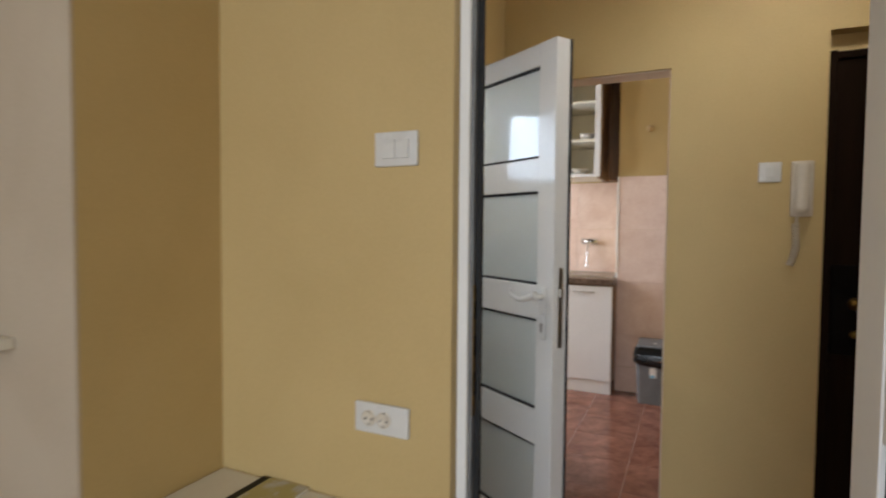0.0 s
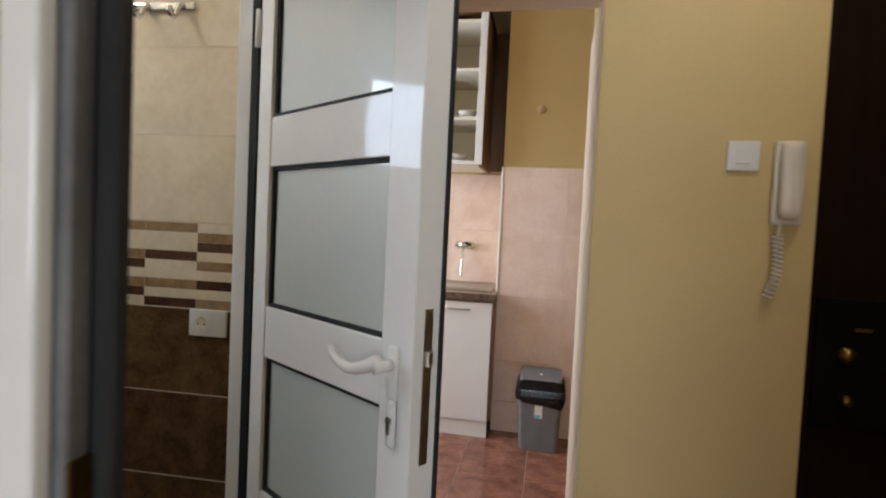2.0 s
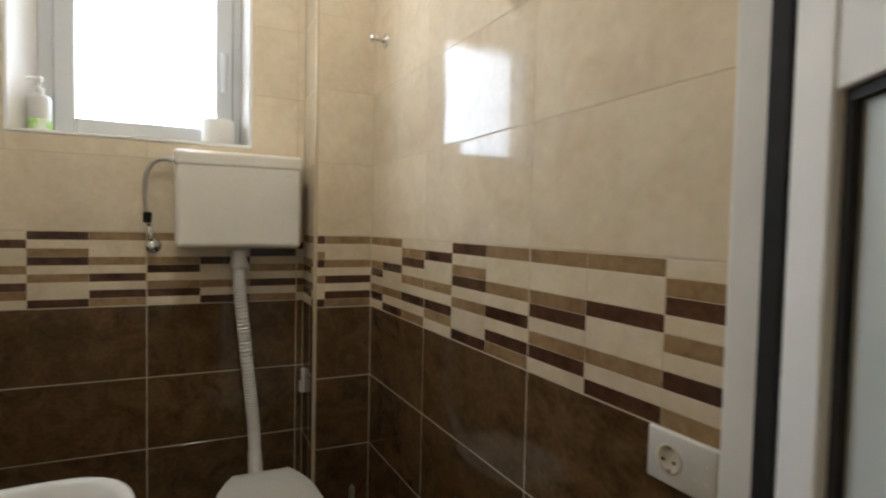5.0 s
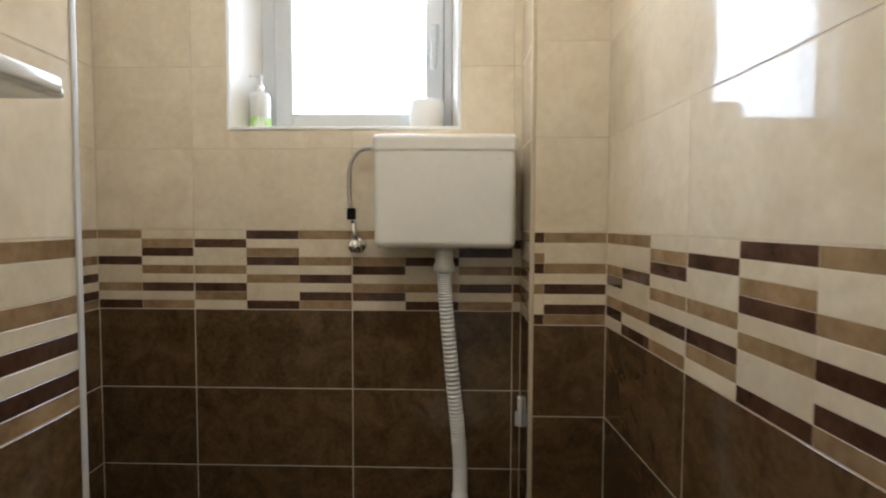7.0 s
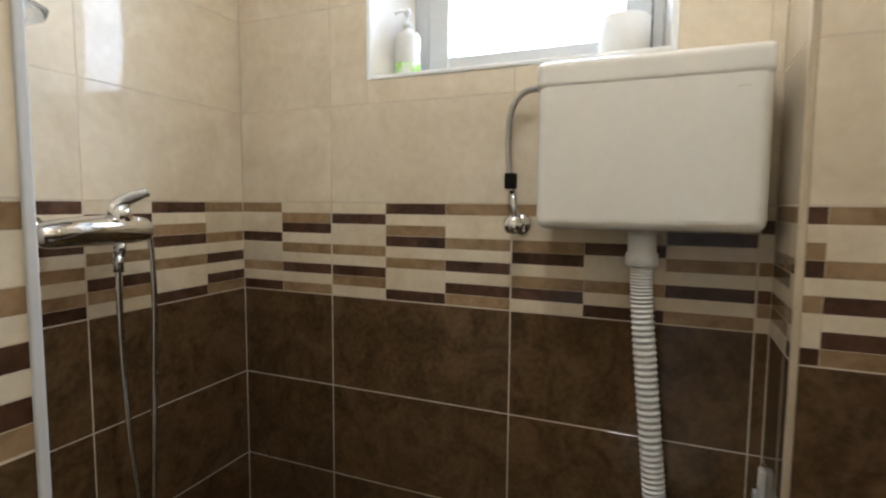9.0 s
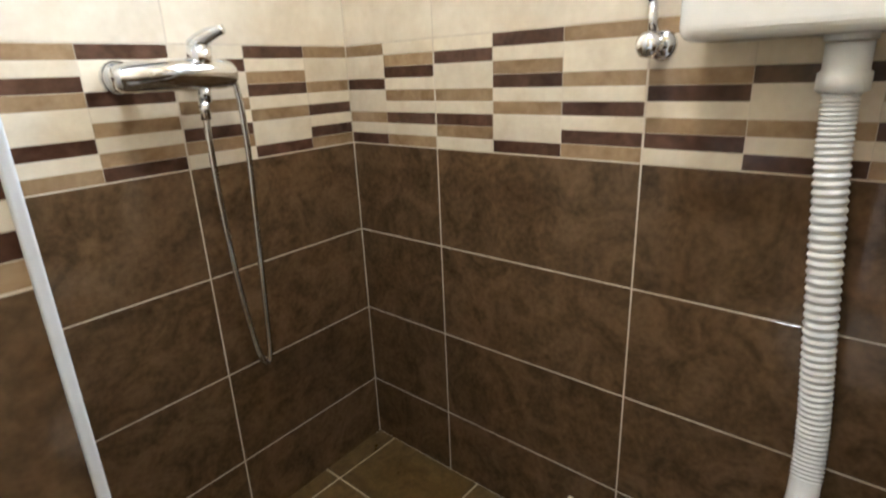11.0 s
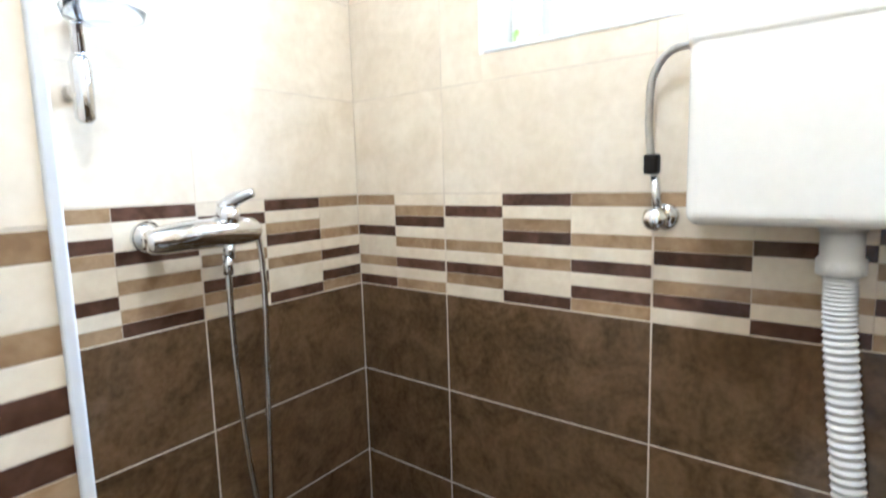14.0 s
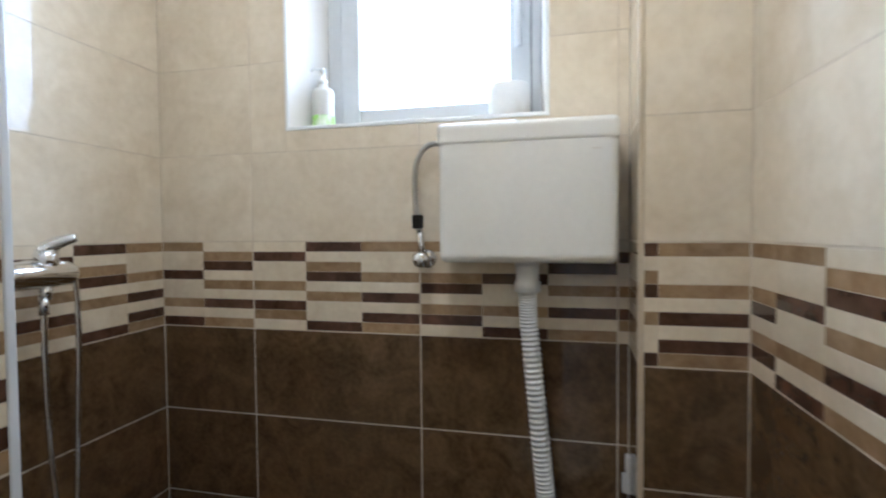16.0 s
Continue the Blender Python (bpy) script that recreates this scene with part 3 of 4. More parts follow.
upper = thing("wall_cabinet", pose(-0.80, 7.86, 1.655), "white open wall cabinet with shelves and dishes", "cabinet")
part("side_panel", bx(0.0, 0.018, 0.0, 0.44, 0, 0.92), SHELF_WHITE, upper)
part("side_panel", bx(0.542, 0.560, 0.0, 0.44, -0.012, 0.945), BROWN_WOOD, upper, "brown side panel")
part("front_frame", join(bx(0.518, 0.560, -0.018, 0.0, 0, 0.935, 0.002, 1), bx(0.0, 0.518, -0.018, 0.0, 0, 0.022, 0.002, 1), bx(0.0, 0.04, -0.018, 0, 0.022, 0.935, 0.002, 1)), KITCHEN_WHITE, upper, "white frame")
for z in (0.0, 0.268, 0.555, 0.845):
    part("shelf", bx(0.018, 0.542, 0.0, 0.43, z, z + 0.018), SHELF_WHITE, upper)
part("top_panel", bx(0.0, 0.560, -0.01, 0.44, 0.905, 0.945), BROWN_WOOD, upper, "dark brown top")
part("back_panel", bx(0.018, 0.542, 0.43, 0.44, 0.0, 0.905), SHELF_WHITE, upper)
solid("filler_panel", bx(-0.32, -0.122, 8.300, 8.507, 1.662, 2.58, 0.002, 1), BROWN_WOOD, "dark brown filler panel beside the wall cabinet", "panel")
for x, z, r in ((-0.42, 1.673, 0.075), (-0.36, 1.941, 0.06)):
    solid("bowl", moved(lathe([(r * 0.45, 0), (r * 0.5, 0.004), (r * 0.85, 0.025), (r, 0.05), (r * 0.96, 0.05), (r * 0.8, 0.027), (r * 0.3, 0.009)], 28), pose(x, 7.96, z)), CERAMIC, "small white bowl on the cabinet shelf", "bowl", soft=True)
solid("knife", join(tube(smooth_path([(-0.52, 7.92, 1.690), (-0.50, 7.90, 1.700), (-0.47, 7.885, 1.712)], 5), 0.008, 10), rod((-0.56, 7.95, 1.684), (-0.52, 7.92, 1.690), 0.004, 8)), BLACK_PL, "black handled knife lying on the cabinet shelf", "knife")
HOOK_PAINT = surf("ochre_plastic", (0.52, 0.38, 0.19), (0.58, 0.44, 0.23), 8.0, 0.45)
hook = thing("wall_hook", pose(0.094, 7.978, 2.012), "round cream hook on the ochre kitchen wall", "hook")
part("rosette", moved(lathe([(0.026, 0), (0.024, 0.008), (0.012, 0.012)], 24), pose(0, 0, 0, 90)), HOOK_PAINT, hook, "", True)
part("prong", tube(smooth_path([(0, -0.008, 0), (0, -0.035, -0.012), (0, -0.045, 0.012)], 6), 0.006), HOOK_PAINT, hook, "", True)

# swing bin with a bag
binn = thing("waste_bin", pose(0.178, 7.80, FLOOR) @ Matrix.Diagonal((1.09, 1.05, 0.95, 1)), "grey plastic swing bin with black bag rim", "bin")


def rrect(w, d, z, r, n=5):
    pts = []
    for cx, cy, a0 in ((w - r, d - r, 0), (-w + r, d - r, 90), (-w + r, -d + r, 180), (w - r, -d + r, 270)):
        for k in range(n + 1):
            a = radians(a0 + 90 * k / n)
            pts.append((cx + r * math.cos(a), cy + r * math.sin(a), z))
    return pts


part("body", loft([rrect(0.098, 0.076, 0, 0.02), rrect(0.100, 0.078, 0.01, 0.022), rrect(0.116, 0.090, 0.35, 0.026)]), BIN_GREY, binn)
wav = []
for k, (z, o) in enumerate(((0.292, 0.004), (0.31, 0.010), (0.335, 0.013), (0.36, 0.012), (0.385, 0.008))):
    wav.append([(p[0] * (1 + 0.012 * math.sin(9 * i / 4 + k)), p[1] * (1 + 0.012 * math.cos(7 * i / 4 + k)), p[2] + (0.028 * math.sin(i * 0.55) if k == 0 else 0)) for i, p in enumerate(rrect(0.118 + o, 0.092 + o, z, 0.03))])
part("bag_rim", loft(wav), BAG, binn, "crumpled black bag folded over the rim")
lidb = part("lid", loft([rrect(0.128, 0.104, 0.375, 0.03), rrect(0.124, 0.100, 0.405, 0.03), rrect(0.105, 0.078, 0.440, 0.03)]), BLACK_PL, binn, "black lid frame")
part("flap", loft([[(x, y, z + (y + 0.078) * 0.15) for x, y, z in rrect(0.112, 0.088, 0.415, 0.02)], [(x, y, z + (y + 0.078) * 0.15) for x, y, z in rrect(0.106, 0.082, 0.442, 0.02)]]), BIN_GREY, lidb, "grey swing flap")
part("badge", moved(lathe([(0.010, 0), (0.010, 0.002)], 16), pose(0, -0.02, 0.450, 8)), PAPER, lidb)
lb = part("sticker", moved(bx(-0.020, 0.020, -0.001, 0.0005, 0, 0.085), pose(-0.005, -0.0905, 0.205, -3)), PAPER, binn, "white sticker with blue foot")
part("sticker_foot", moved(bx(-0.018, 0.010, -0.0016, -0.0008, 0.0, 0.018), pose(-0.005, -0.0905, 0.207, -3)), BLUE, lb)

# ---- bathroom window ----
window_1 = thing("window_1", pose(-2.50, 5.235, 1.568), "white PVC bathroom window, closed", "window", "", "structure")
Wy, Wz = 0.325, 0.705
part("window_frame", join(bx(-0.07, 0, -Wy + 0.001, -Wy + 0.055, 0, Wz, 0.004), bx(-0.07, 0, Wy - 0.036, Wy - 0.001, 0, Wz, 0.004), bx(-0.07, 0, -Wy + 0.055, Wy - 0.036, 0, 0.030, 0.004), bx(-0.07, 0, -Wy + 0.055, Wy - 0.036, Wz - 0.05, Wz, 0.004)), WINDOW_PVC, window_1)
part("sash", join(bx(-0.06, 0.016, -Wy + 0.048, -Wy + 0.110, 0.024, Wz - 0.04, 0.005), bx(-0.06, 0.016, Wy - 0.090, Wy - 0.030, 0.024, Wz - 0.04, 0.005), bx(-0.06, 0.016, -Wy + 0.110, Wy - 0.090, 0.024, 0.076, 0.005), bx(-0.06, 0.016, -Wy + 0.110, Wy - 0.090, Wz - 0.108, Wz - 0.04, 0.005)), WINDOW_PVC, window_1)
part("seal", join(bx(0.0, 0.004, -Wy + 0.045, -Wy + 0.048, 0.024, Wz - 0.04), bx(0.0, 0.004, Wy - 0.030, Wy - 0.027, 0.024, Wz - 0.04)), GREY_ALU, window_1, "grey sash seal")
pane = part("pane", bx(-0.016, -0.010, -Wy + 0.108, Wy - 0.088, 0.074, Wz - 0.106), GLASS, window_1)
pane.visible_shadow = False
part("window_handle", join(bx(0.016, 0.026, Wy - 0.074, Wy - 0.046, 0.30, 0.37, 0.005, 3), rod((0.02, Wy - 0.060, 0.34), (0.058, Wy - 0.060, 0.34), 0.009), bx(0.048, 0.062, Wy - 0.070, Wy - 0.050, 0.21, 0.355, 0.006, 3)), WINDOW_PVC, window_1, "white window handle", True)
solid("window_sill", bx(-2.495, X_WEST - 0.004, 4.8665, 5.5835, 1.560, 1.5685, 0.001, 1), CREAM_TILE, "tiled window sill", "sill", "structure")


def plan(points, z0, z1):
    """An upright block over a plan of x, y corners."""
    return loft([[(x, y, z0) for x, y in points], [(x, y, z1) for x, y in points]])


solid("window_reveal", join(plan([(-2.57, 4.8665), (-2.57, 4.911), (-2.50, 4.911), (X_WEST - 0.004, 4.873), (X_WEST - 0.004, 4.8665)], 1.569, 2.27), plan([(-2.57, 5.5835), (-2.57, 5.559), (-2.50, 5.559), (X_WEST - 0.004, 5.577), (X_WEST - 0.004, 5.5835)], 1.569, 2.27), bx(-2.57, X_WEST - 0.004, 4.8665, 5.5835, 2.2705, 2.2745)), WHITE_WALL, "white window reveal", "reveal", "structure")
solid("trim_window", join(bx(X_WEST - 0.006, X_WEST + 0.003, 4.860, 4.872, 1.562, 2.275, 0.002, 1), bx(X_WEST - 0.006, X_WEST + 0.003, 5.578, 5.590, 1.562, 2.275, 0.002, 1), bx(X_WEST - 0.006, X_WEST + 0.003, 4.872, 5.578, 1.562, 1.573, 0.002, 1)), PVC, "white tile trim round the window opening", "trim", "structure")
solid("trim_corner", bx(X_JOG - 0.006, X_JOG + 0.007, Y_SOUTH - 0.008, Y_SOUTH + 0.003, BATH_FLOOR, TOP, 0.003, 3), TRIM_PVC, "white corner trim at the shower wall end", "trim", "structure")
CREAM_TRIM = surf("cream_trim", (0.50, 0.41, 0.28), (0.58, 0.49, 0.35), 8.0, 0.3)
solid("trim_boxing", bx(-2.114, -2.102, 5.775, 5.787, BATH_FLOOR, TOP, 0.003, 3), CREAM_TRIM, "cream corner trim on the pipe boxing", "trim", "structure")

bottle = thing("soap_bottle", pose(-2.41, 4.936, 1.5685), "white soap pump bottle with green print on the sill", "bottle")
part("body", lathe([(0.030, 0), (0.033, 0.004), (0.033, 0.112), (0.028, 0.124), (0.012, 0.130), (0.012, 0.138)], 28), PLASTIC, bottle, "", True)
part("label", lathe([(0.0334, 0.006), (0.0336, 0.012), (0.0336, 0.040), (0.0334, 0.046)], 28), surf("grass_print", (0.78, 0.79, 0.74), (0.30, 0.62, 0.05), 38.0, 0.3, contrast=(0.42, 0.56), stretch=(1, 1, 0.35)), bottle, "green leaf print", True)
part("pump", join(lathe([(0.013, 0.138), (0.013, 0.150), (0.005, 0.153), (0.005, 0.172), (0.010, 0.174), (0.010, 0.184), (0.003, 0.187)], 20), tube(smooth_path([(0, 0, 0.179), (0.012, -0.016, 0.181), (0.016, -0.030, 0.175)], 5), 0.0045, 8)), PVC, bottle, "white pump head", True)
solid("bottle_cap", moved(lathe([(0.009, 0), (0.010, 0.002), (0.010, 0.007), (0.006, 0.010)], 16), pose(-2.41, 4.985, 1.5685)), BLACK_PL, "small black cap lying on the window sill", "cap", soft=True)
roll = thing("toilet_roll", pose(-2.42, 5.478, 1.5685), "white toilet roll standing on the window sill", "toilet roll")
part("paper", lathe([(0.019, 0.0), (0.050, 0.0), (0.055, 0.004), (0.056, 0.05), (0.055, 0.096), (0.050, 0.10), (0.020, 0.10), (0.019, 0.05)], 36), PAPER, roll, "", True)
part("core", lathe([(0.018, 0.002), (0.0186, 0.002), (0.0186, 0.098), (0.018, 0.098)], 24), surf("cardboard", (0.3, 0.22, 0.14), (0.38, 0.28, 0.18), 20.0, 0.8), roll)

# ---- cistern, flush pipe, toilet ----
cis = thing("toilet_cistern", pose(X_WEST, 5.549, 1.203), "ivory plastic wall cistern below the window", "cistern")
part("tank", bx(0.002, 0.155, -0.208, 0.195, 0.0, 0.300, 0.020, 5), CISTERN_PL, cis)
part("lid", bx(0.001, 0.1575, -0.210, 0.197, 0.268, 0.323, 0.014, 5), CISTERN_PL, cis)
part("badge", bx(0.1548, 0.1555, 0.138, 0.158, 0.250, 0.2525), BEIGE_PL, cis)
part("outlet", lathe([(0.030, -0.008), (0.030, 0.002)], 24), PLASTIC, cis).location = (0.085, -0.008, 0)
pipe = thing("flush_pipe", pose(0, 0, 0), "white corrugated flush pipe from cistern to toilet", "pipe")
px, py = X_WEST + 0.085, 5.541
part("connector", moved(lathe([(0.027, 0.06), (0.027, 0.025), (0.031, 0.022), (0.031, 0.0), (0.024, -0.004)][::-1], 28), pose(px, py, 1.133)), PLASTIC, pipe, "", True)
run = smooth_path([(px, py, 1.135), (px, py + 0.004, 1.05), (px + 0.004, py + 0.018, 0.90), (px + 0.010, py + 0.034, 0.74), (px + 0.022, py + 0.046, 0.62), (px + 0.052, py + 0.050, 0.54), (px + 0.095, py + 0.049, 0.49)], 130)
part("corrugated_hose", tube(run, lambda s: 0.0214 + 0.0015 * math.sin(2 * math.pi * 74 * s) * (1 if s < 0.80 else 0), 20), PLASTIC, pipe, "", True)
part("elbow", tube(smooth_path([(px + 0.085, py + 0.049, 0.500), (px + 0.115, py + 0.048, 0.474), (px + 0.15, py + 0.047, 0.44), (px + 0.22, py + 0.046, 0.42)], 8), 0.0235, 20), PLASTIC, pipe, "", True)

wc = thing("toilet", pose(-1.985, 5.595, BATH_FLOOR), "white ceramic toilet with closed white seat lid", "toilet")


def oval(x0, x1, w, z, n=40, back=0.5):
    """An outline pointing to +x: a flat, narrower back and a round front."""
    pts = []
    for k in range(n):
        a = 2 * math.pi * k / n
        c, s = math.cos(a), math.sin(a)
        e = 0.62 if c < 0 else 1.0
        pts.append(((x0 + x1) / 2 + (x1 - x0) / 2 * (abs(c) ** e) * (1 if c > 0 else -1), w * (abs(s) ** 0.85) * (1 if s > 0 else -1) * (1 if c > 0 else 1 - (1 - back) * abs(c) ** 2.2), z))
    return pts


part("bowl", loft([oval(-0.10, 0.28, 0.115, 0.0), oval(-0.10, 0.27, 0.10, 0.06), oval(-0.10, 0.28, 0.10, 0.18), oval(-0.06, 0.36, 0.12, 0.31), oval(-0.02, 0.415, 0.14, 0.38), oval(-0.02, 0.42, 0.142, 0.403)]), CERAMIC, wc, "", True)
part("spigot", rod((-0.16, 0, 0.35), (-0.05, 0, 0.35), 0.035), CERAMIC, wc, "", True)
side = [(-0.015, 0.088), (0.035, 0.114), (0.085, 0.133), (0.15, 0.145), (0.22, 0.151), (0.29, 0.153), (0.345, 0.143), (0.39, 0.118), (0.42, 0.078), (0.434, 0.036)]


def lid_ring(k, z):
    """The lid's outline, drawn in by k metres all round: a straight narrow back, flaring sides, a round front."""
    half = [(0.21 + (x - 0.21) * (1 - k / 0.22), y * (1 - k / 0.15)) for x, y in side]
    return [(x, -y, z) for x, y in half] + [(x, y, z) for x, y in reversed(half)]


part("seat", loft([lid_ring(0.006, 0.405), lid_ring(0.001, 0.412), lid_ring(0.001, 0.428), lid_ring(0.006, 0.433)]), PLASTIC, wc)
part("lid", loft([lid_ring(0.005, 0.436), lid_ring(0.0, 0.441), lid_ring(0.0, 0.454), lid_ring(0.004, 0.460), lid_ring(0.03, 0.464), lid_ring(0.09, 0.466)]), CERAMIC, wc, "white plastic lid")
for y in (-0.06, 0.06):
    part("lid_hinge", rod((-0.022, y - 0.016, 0.425), (-0.022, y + 0.016, 0.425), 0.010), PLASTIC, wc, "", True)

brush = thing("toilet_brush", pose(-1.93, 5.873, BATH_FLOOR), "steel-handled toilet brush standing by the wall", "toilet brush")
part("holder", lathe([(0.040, 0), (0.045, 0.004), (0.045, 0.12), (0.038, 0.125), (0.012, 0.128)], 24), STEEL, brush, "", True)
part("handle", lathe([(0.006, 0.128), (0.006, 0.33), (0.0095, 0.345), (0.0095, 0.385), (0.004, 0.395)], 16), STEEL, brush, "steel handle", True)

clip = thing("paper_holder", pose(X_WEST + 0.05, 5.778, 0.70), "white plastic clip on the brown tiled boxing", "holder")
part("clip_plate", bx(-0.013, 0.013, -0.012, 0, -0.045, 0.045, 0.004, 3), PLASTIC, clip)
part("clip_tongue", bx(-0.010, 0.010, -0.020, -0.012, -0.043, 0.0, 0.003, 2), PLASTIC, clip)

valve = thing("angle_valve", pose(X_WEST, 5.271, 1.205), "chrome angle valve feeding the cistern", "valve")
part("rosette", moved(lathe([(0.026, 0), (0.024, 0.006), (0.014, 0.012)], 24), pose(0, 0, 0, 0, 90)), CHROME, valve, "", True)
part("body", rod((0.008, 0, 0), (0.055, 0, 0), 0.013), CHROME, valve, "", True)
part("knob", moved(lathe([(0.012, 0), (0.019, 0.005), (0.021, 0.018), (0.014, 0.027)], 20), pose(0.05, 0, 0, 0, 90)), CHROME, valve, "", True)
part("outlet", rod((0.034, -0.004, 0.008), (0.034, -0.010, 0.075), 0.0085), CHROME, valve, "", True)
hosec = thing("supply_hose", pose(0, 0, 0), "braided steel supply hose to the cistern", "hose")
hx = X_WEST + 0.034
part("braid", tube(smooth_path([(hx, 5.260, 1.275), (hx, 5.251, 1.34), (hx, 5.249, 1.40), (hx + 0.002, 5.255, 1.455), (hx + 0.004, 5.280, 1.492), (hx + 0.006, 5.318, 1.500), (hx + 0.010, 5.362, 1.496)], 10), 0.0068, 12), STEEL, hosec, "", True)
part("nut", bx(hx - 0.012, hx + 0.012, 5.243, 5.268, 1.284, 1.320, 0.004, 2), BLACK_PL, hosec, "black nut")
part("nut", rod((hx + 0.008, 5.318, 1.500), (hx + 0.010, 5.350, 1.497), 0.010), PLASTIC, hosec, "white nut", True)

# ---- shower ----
mx, mz = -1.819, 1.190
my = on_shower(mx).translation.y
mixer = thing("shower_mixer", on_shower(mx, mz), "chrome shower mixer with upright lever on the tiles", "shower mixer")
for x in (-0.075, 0.075):
    part("rosette", join(moved(lathe([(0.032, 0), (0.031, 0.008), (0.018, 0.02)], 24), pose(x, 0, 0, -90)), rod((x, 0.01, 0), (x, 0.07, 0), 0.015)), CHROME, mixer, "", True)
part("body", tube(smooth_path([(0.118, 0.078, -0.004), (0.095, 0.082, -0.002), (0.03, 0.086, 0.002), (-0.04, 0.086, 0.002), (-0.095, 0.082, 0.0), (-0.112, 0.078, 0.0)], 8), lambda s: 0.012 + 0.016 * math.sin(math.pi * min(1, max(0, s))) ** 0.45 + 0.004 * s, 20), CHROME, mixer, "", True)
part("cartridge", rod((-0.045, 0.086, 0.01), (-0.047, 0.090, 0.055), 0.023, 24), CHROME, mixer, "", True)
part("lever", tube(smooth_path([(-0.040, 0.086, 0.050), (-0.050, 0.100, 0.064), (-0.060, 0.122, 0.074), (-0.070, 0.142, 0.080)], 6), lambda s: 0.019 - 0.010 * s, 14), CHROME, mixer, "", True)
part("outlet", rod((-0.043, 0.088, -0.02), (-0.043, 0.086, -0.052), 0.012), CHROME, mixer, "", True)
sh = thing("shower_hose", pose(0, 0, 0), "chrome shower hose hanging in a long loop", "hose")
loop = smooth_path([(mx - 0.043, my + 0.085, mz - 0.05), (mx - 0.041, my + 0.085, 1.00), (mx - 0.046, my + 0.085, 0.84), (mx - 0.056, my + 0.085, 0.70), (mx - 0.072, my + 0.085, 0.57), (mx - 0.088, my + 0.085, 0.537), (mx - 0.099, my + 0.085, 0.56), (mx - 0.107, my + 0.085, 0.70), (mx - 0.116, my + 0.085, 0.90), (mx - 0.121, my + 0.086, 1.04), (mx - 0.117, my + 0.088, 1.15), (mx - 0.098, my + 0.092, 1.205), (mx - 0.070, my + 0.092, 1.212)], 22)
part("hose", tube(loop, lambda s: 0.0066 + 0.0008 * math.sin(2 * math.pi * 130 * s), 10), CHROME, sh, "", True)
part("ferrule", rod((mx - 0.043, my + 0.085, mz - 0.045), (mx - 0.042, my + 0.085, mz - 0.085), 0.010), CHROME, sh, "", True)
rail = thing("shower_rail", on_shower(-1.640, 1.40), "chrome shower rail with clear soap dish", "shower rail")
part("riser", tube([Vector((0, 0.050, 0.006)), Vector((0, 0.050, 0.65))], 0.011), CHROME, rail, "", True)
part("foot", join(tube([Vector((0, 0.002, 0.05)), Vector((0, 0.055, 0.05))], 0.015), moved(lathe([(0.010, 0), (0.016, 0.008), (0.017, 0.10), (0.011, 0.115)], 18), pose(0, 0.050, -0.005))), CHROME, rail, "", True)
part("foot", tube([Vector((0, 0.002, 0.60)), Vector((0, 0.055, 0.60))], 0.015), CHROME, rail, "", True)
part("soap_dish", moved(lathe([(0.045, 0), (0.058, 0.006), (0.064, 0.022), (0.060, 0.022), (0.054, 0.009), (0.02, 0.005)], 28), pose(-0.03, 0.085, 0.155)), SOAP_DISH, rail, "clear plastic soap dish", True)

# ---- basin and shelf on the south wall, hooks on the north wall, lamp ----
basin = thing("washbasin", on_south(-1.08, 0.66), "white ceramic washbasin on the tiled wall", "washbasin")


def basin_ring(w, d, z, y0=0.0, n=36):
    pts = []
    for k in range(n):
        a = 2 * math.pi * k / n
        c, s = math.cos(a), math.sin(a)
        pts.append((w * abs(c) ** 0.6 * (1 if c > 0 else -1), y0 + d / 2 + d / 2 * abs(s) ** 0.6 * (1 if s > 0 else -1), z))
    return pts


part("bowl", loft([basin_ring(0.10, 0.18, 0.0), basin_ring(0.19, 0.27, 0.09), basin_ring(0.225, 0.295, 0.17), basin_ring(0.230, 0.300, 0.185), basin_ring(0.222, 0.292, 0.19), basin_ring(0.195, 0.235, 0.188, 0.04), basin_ring(0.17, 0.20, 0.13, 0.055), basin_ring(0.08, 0.10, 0.07, 0.10)]), CERAMIC, basin, "", True)
part("tap", join(rod((0, 0.035, 0.185), (0, 0.035, 0.27), 0.018), tube(smooth_path([(0, 0.035, 0.255), (0, 0.08, 0.275), (0, 0.135, 0.265)], 6), 0.012)), CHROME, basin, "chrome basin tap", True)
part("trap", rod((0, 0.12, 0.01), (0, 0.12, -0.18), 0.018), CHROME, basin, "", True)
glass_shelf = thing("bathroom_shelf", on_south(-1.08, 1.412), "cream plastic shelf on the tiled wall", "shelf")
part("board", join(bx(-0.190, 0.225, 0.001, 0.105, 0.004, 0.018, 0.006, 3)), CISTERN_PL, glass_shelf, "", True)
part("lip", bx(-0.180, 0.222, 0.096, 0.108, 0.008, 0.028, 0.004, 2), CISTERN_PL, glass_shelf, "", True)


def robe_hook(x, z):
    ob = thing("robe_hook", on_north(x, z), "round chrome hook on cream tiles", "hook", "hooks on the tiles")
    part("rosette", moved(lathe([(0.024, 0), (0.024, 0.004), (0.018, 0.009)], 24), pose(0, 0, 0, 90)), CHROME, ob, "", True)
    part("stem", rod((0, -0.006, 0), (0, -0.045, 0.004), 0.008), CHROME, ob, "", True)
    part("knob", moved(lathe([(0.008, 0), (0.014, 0.004), (0.014, 0.012), (0.006, 0.017)], 20), pose(0, -0.042, 0.004, 90)), CHROME, ob, "", True)
    return ob


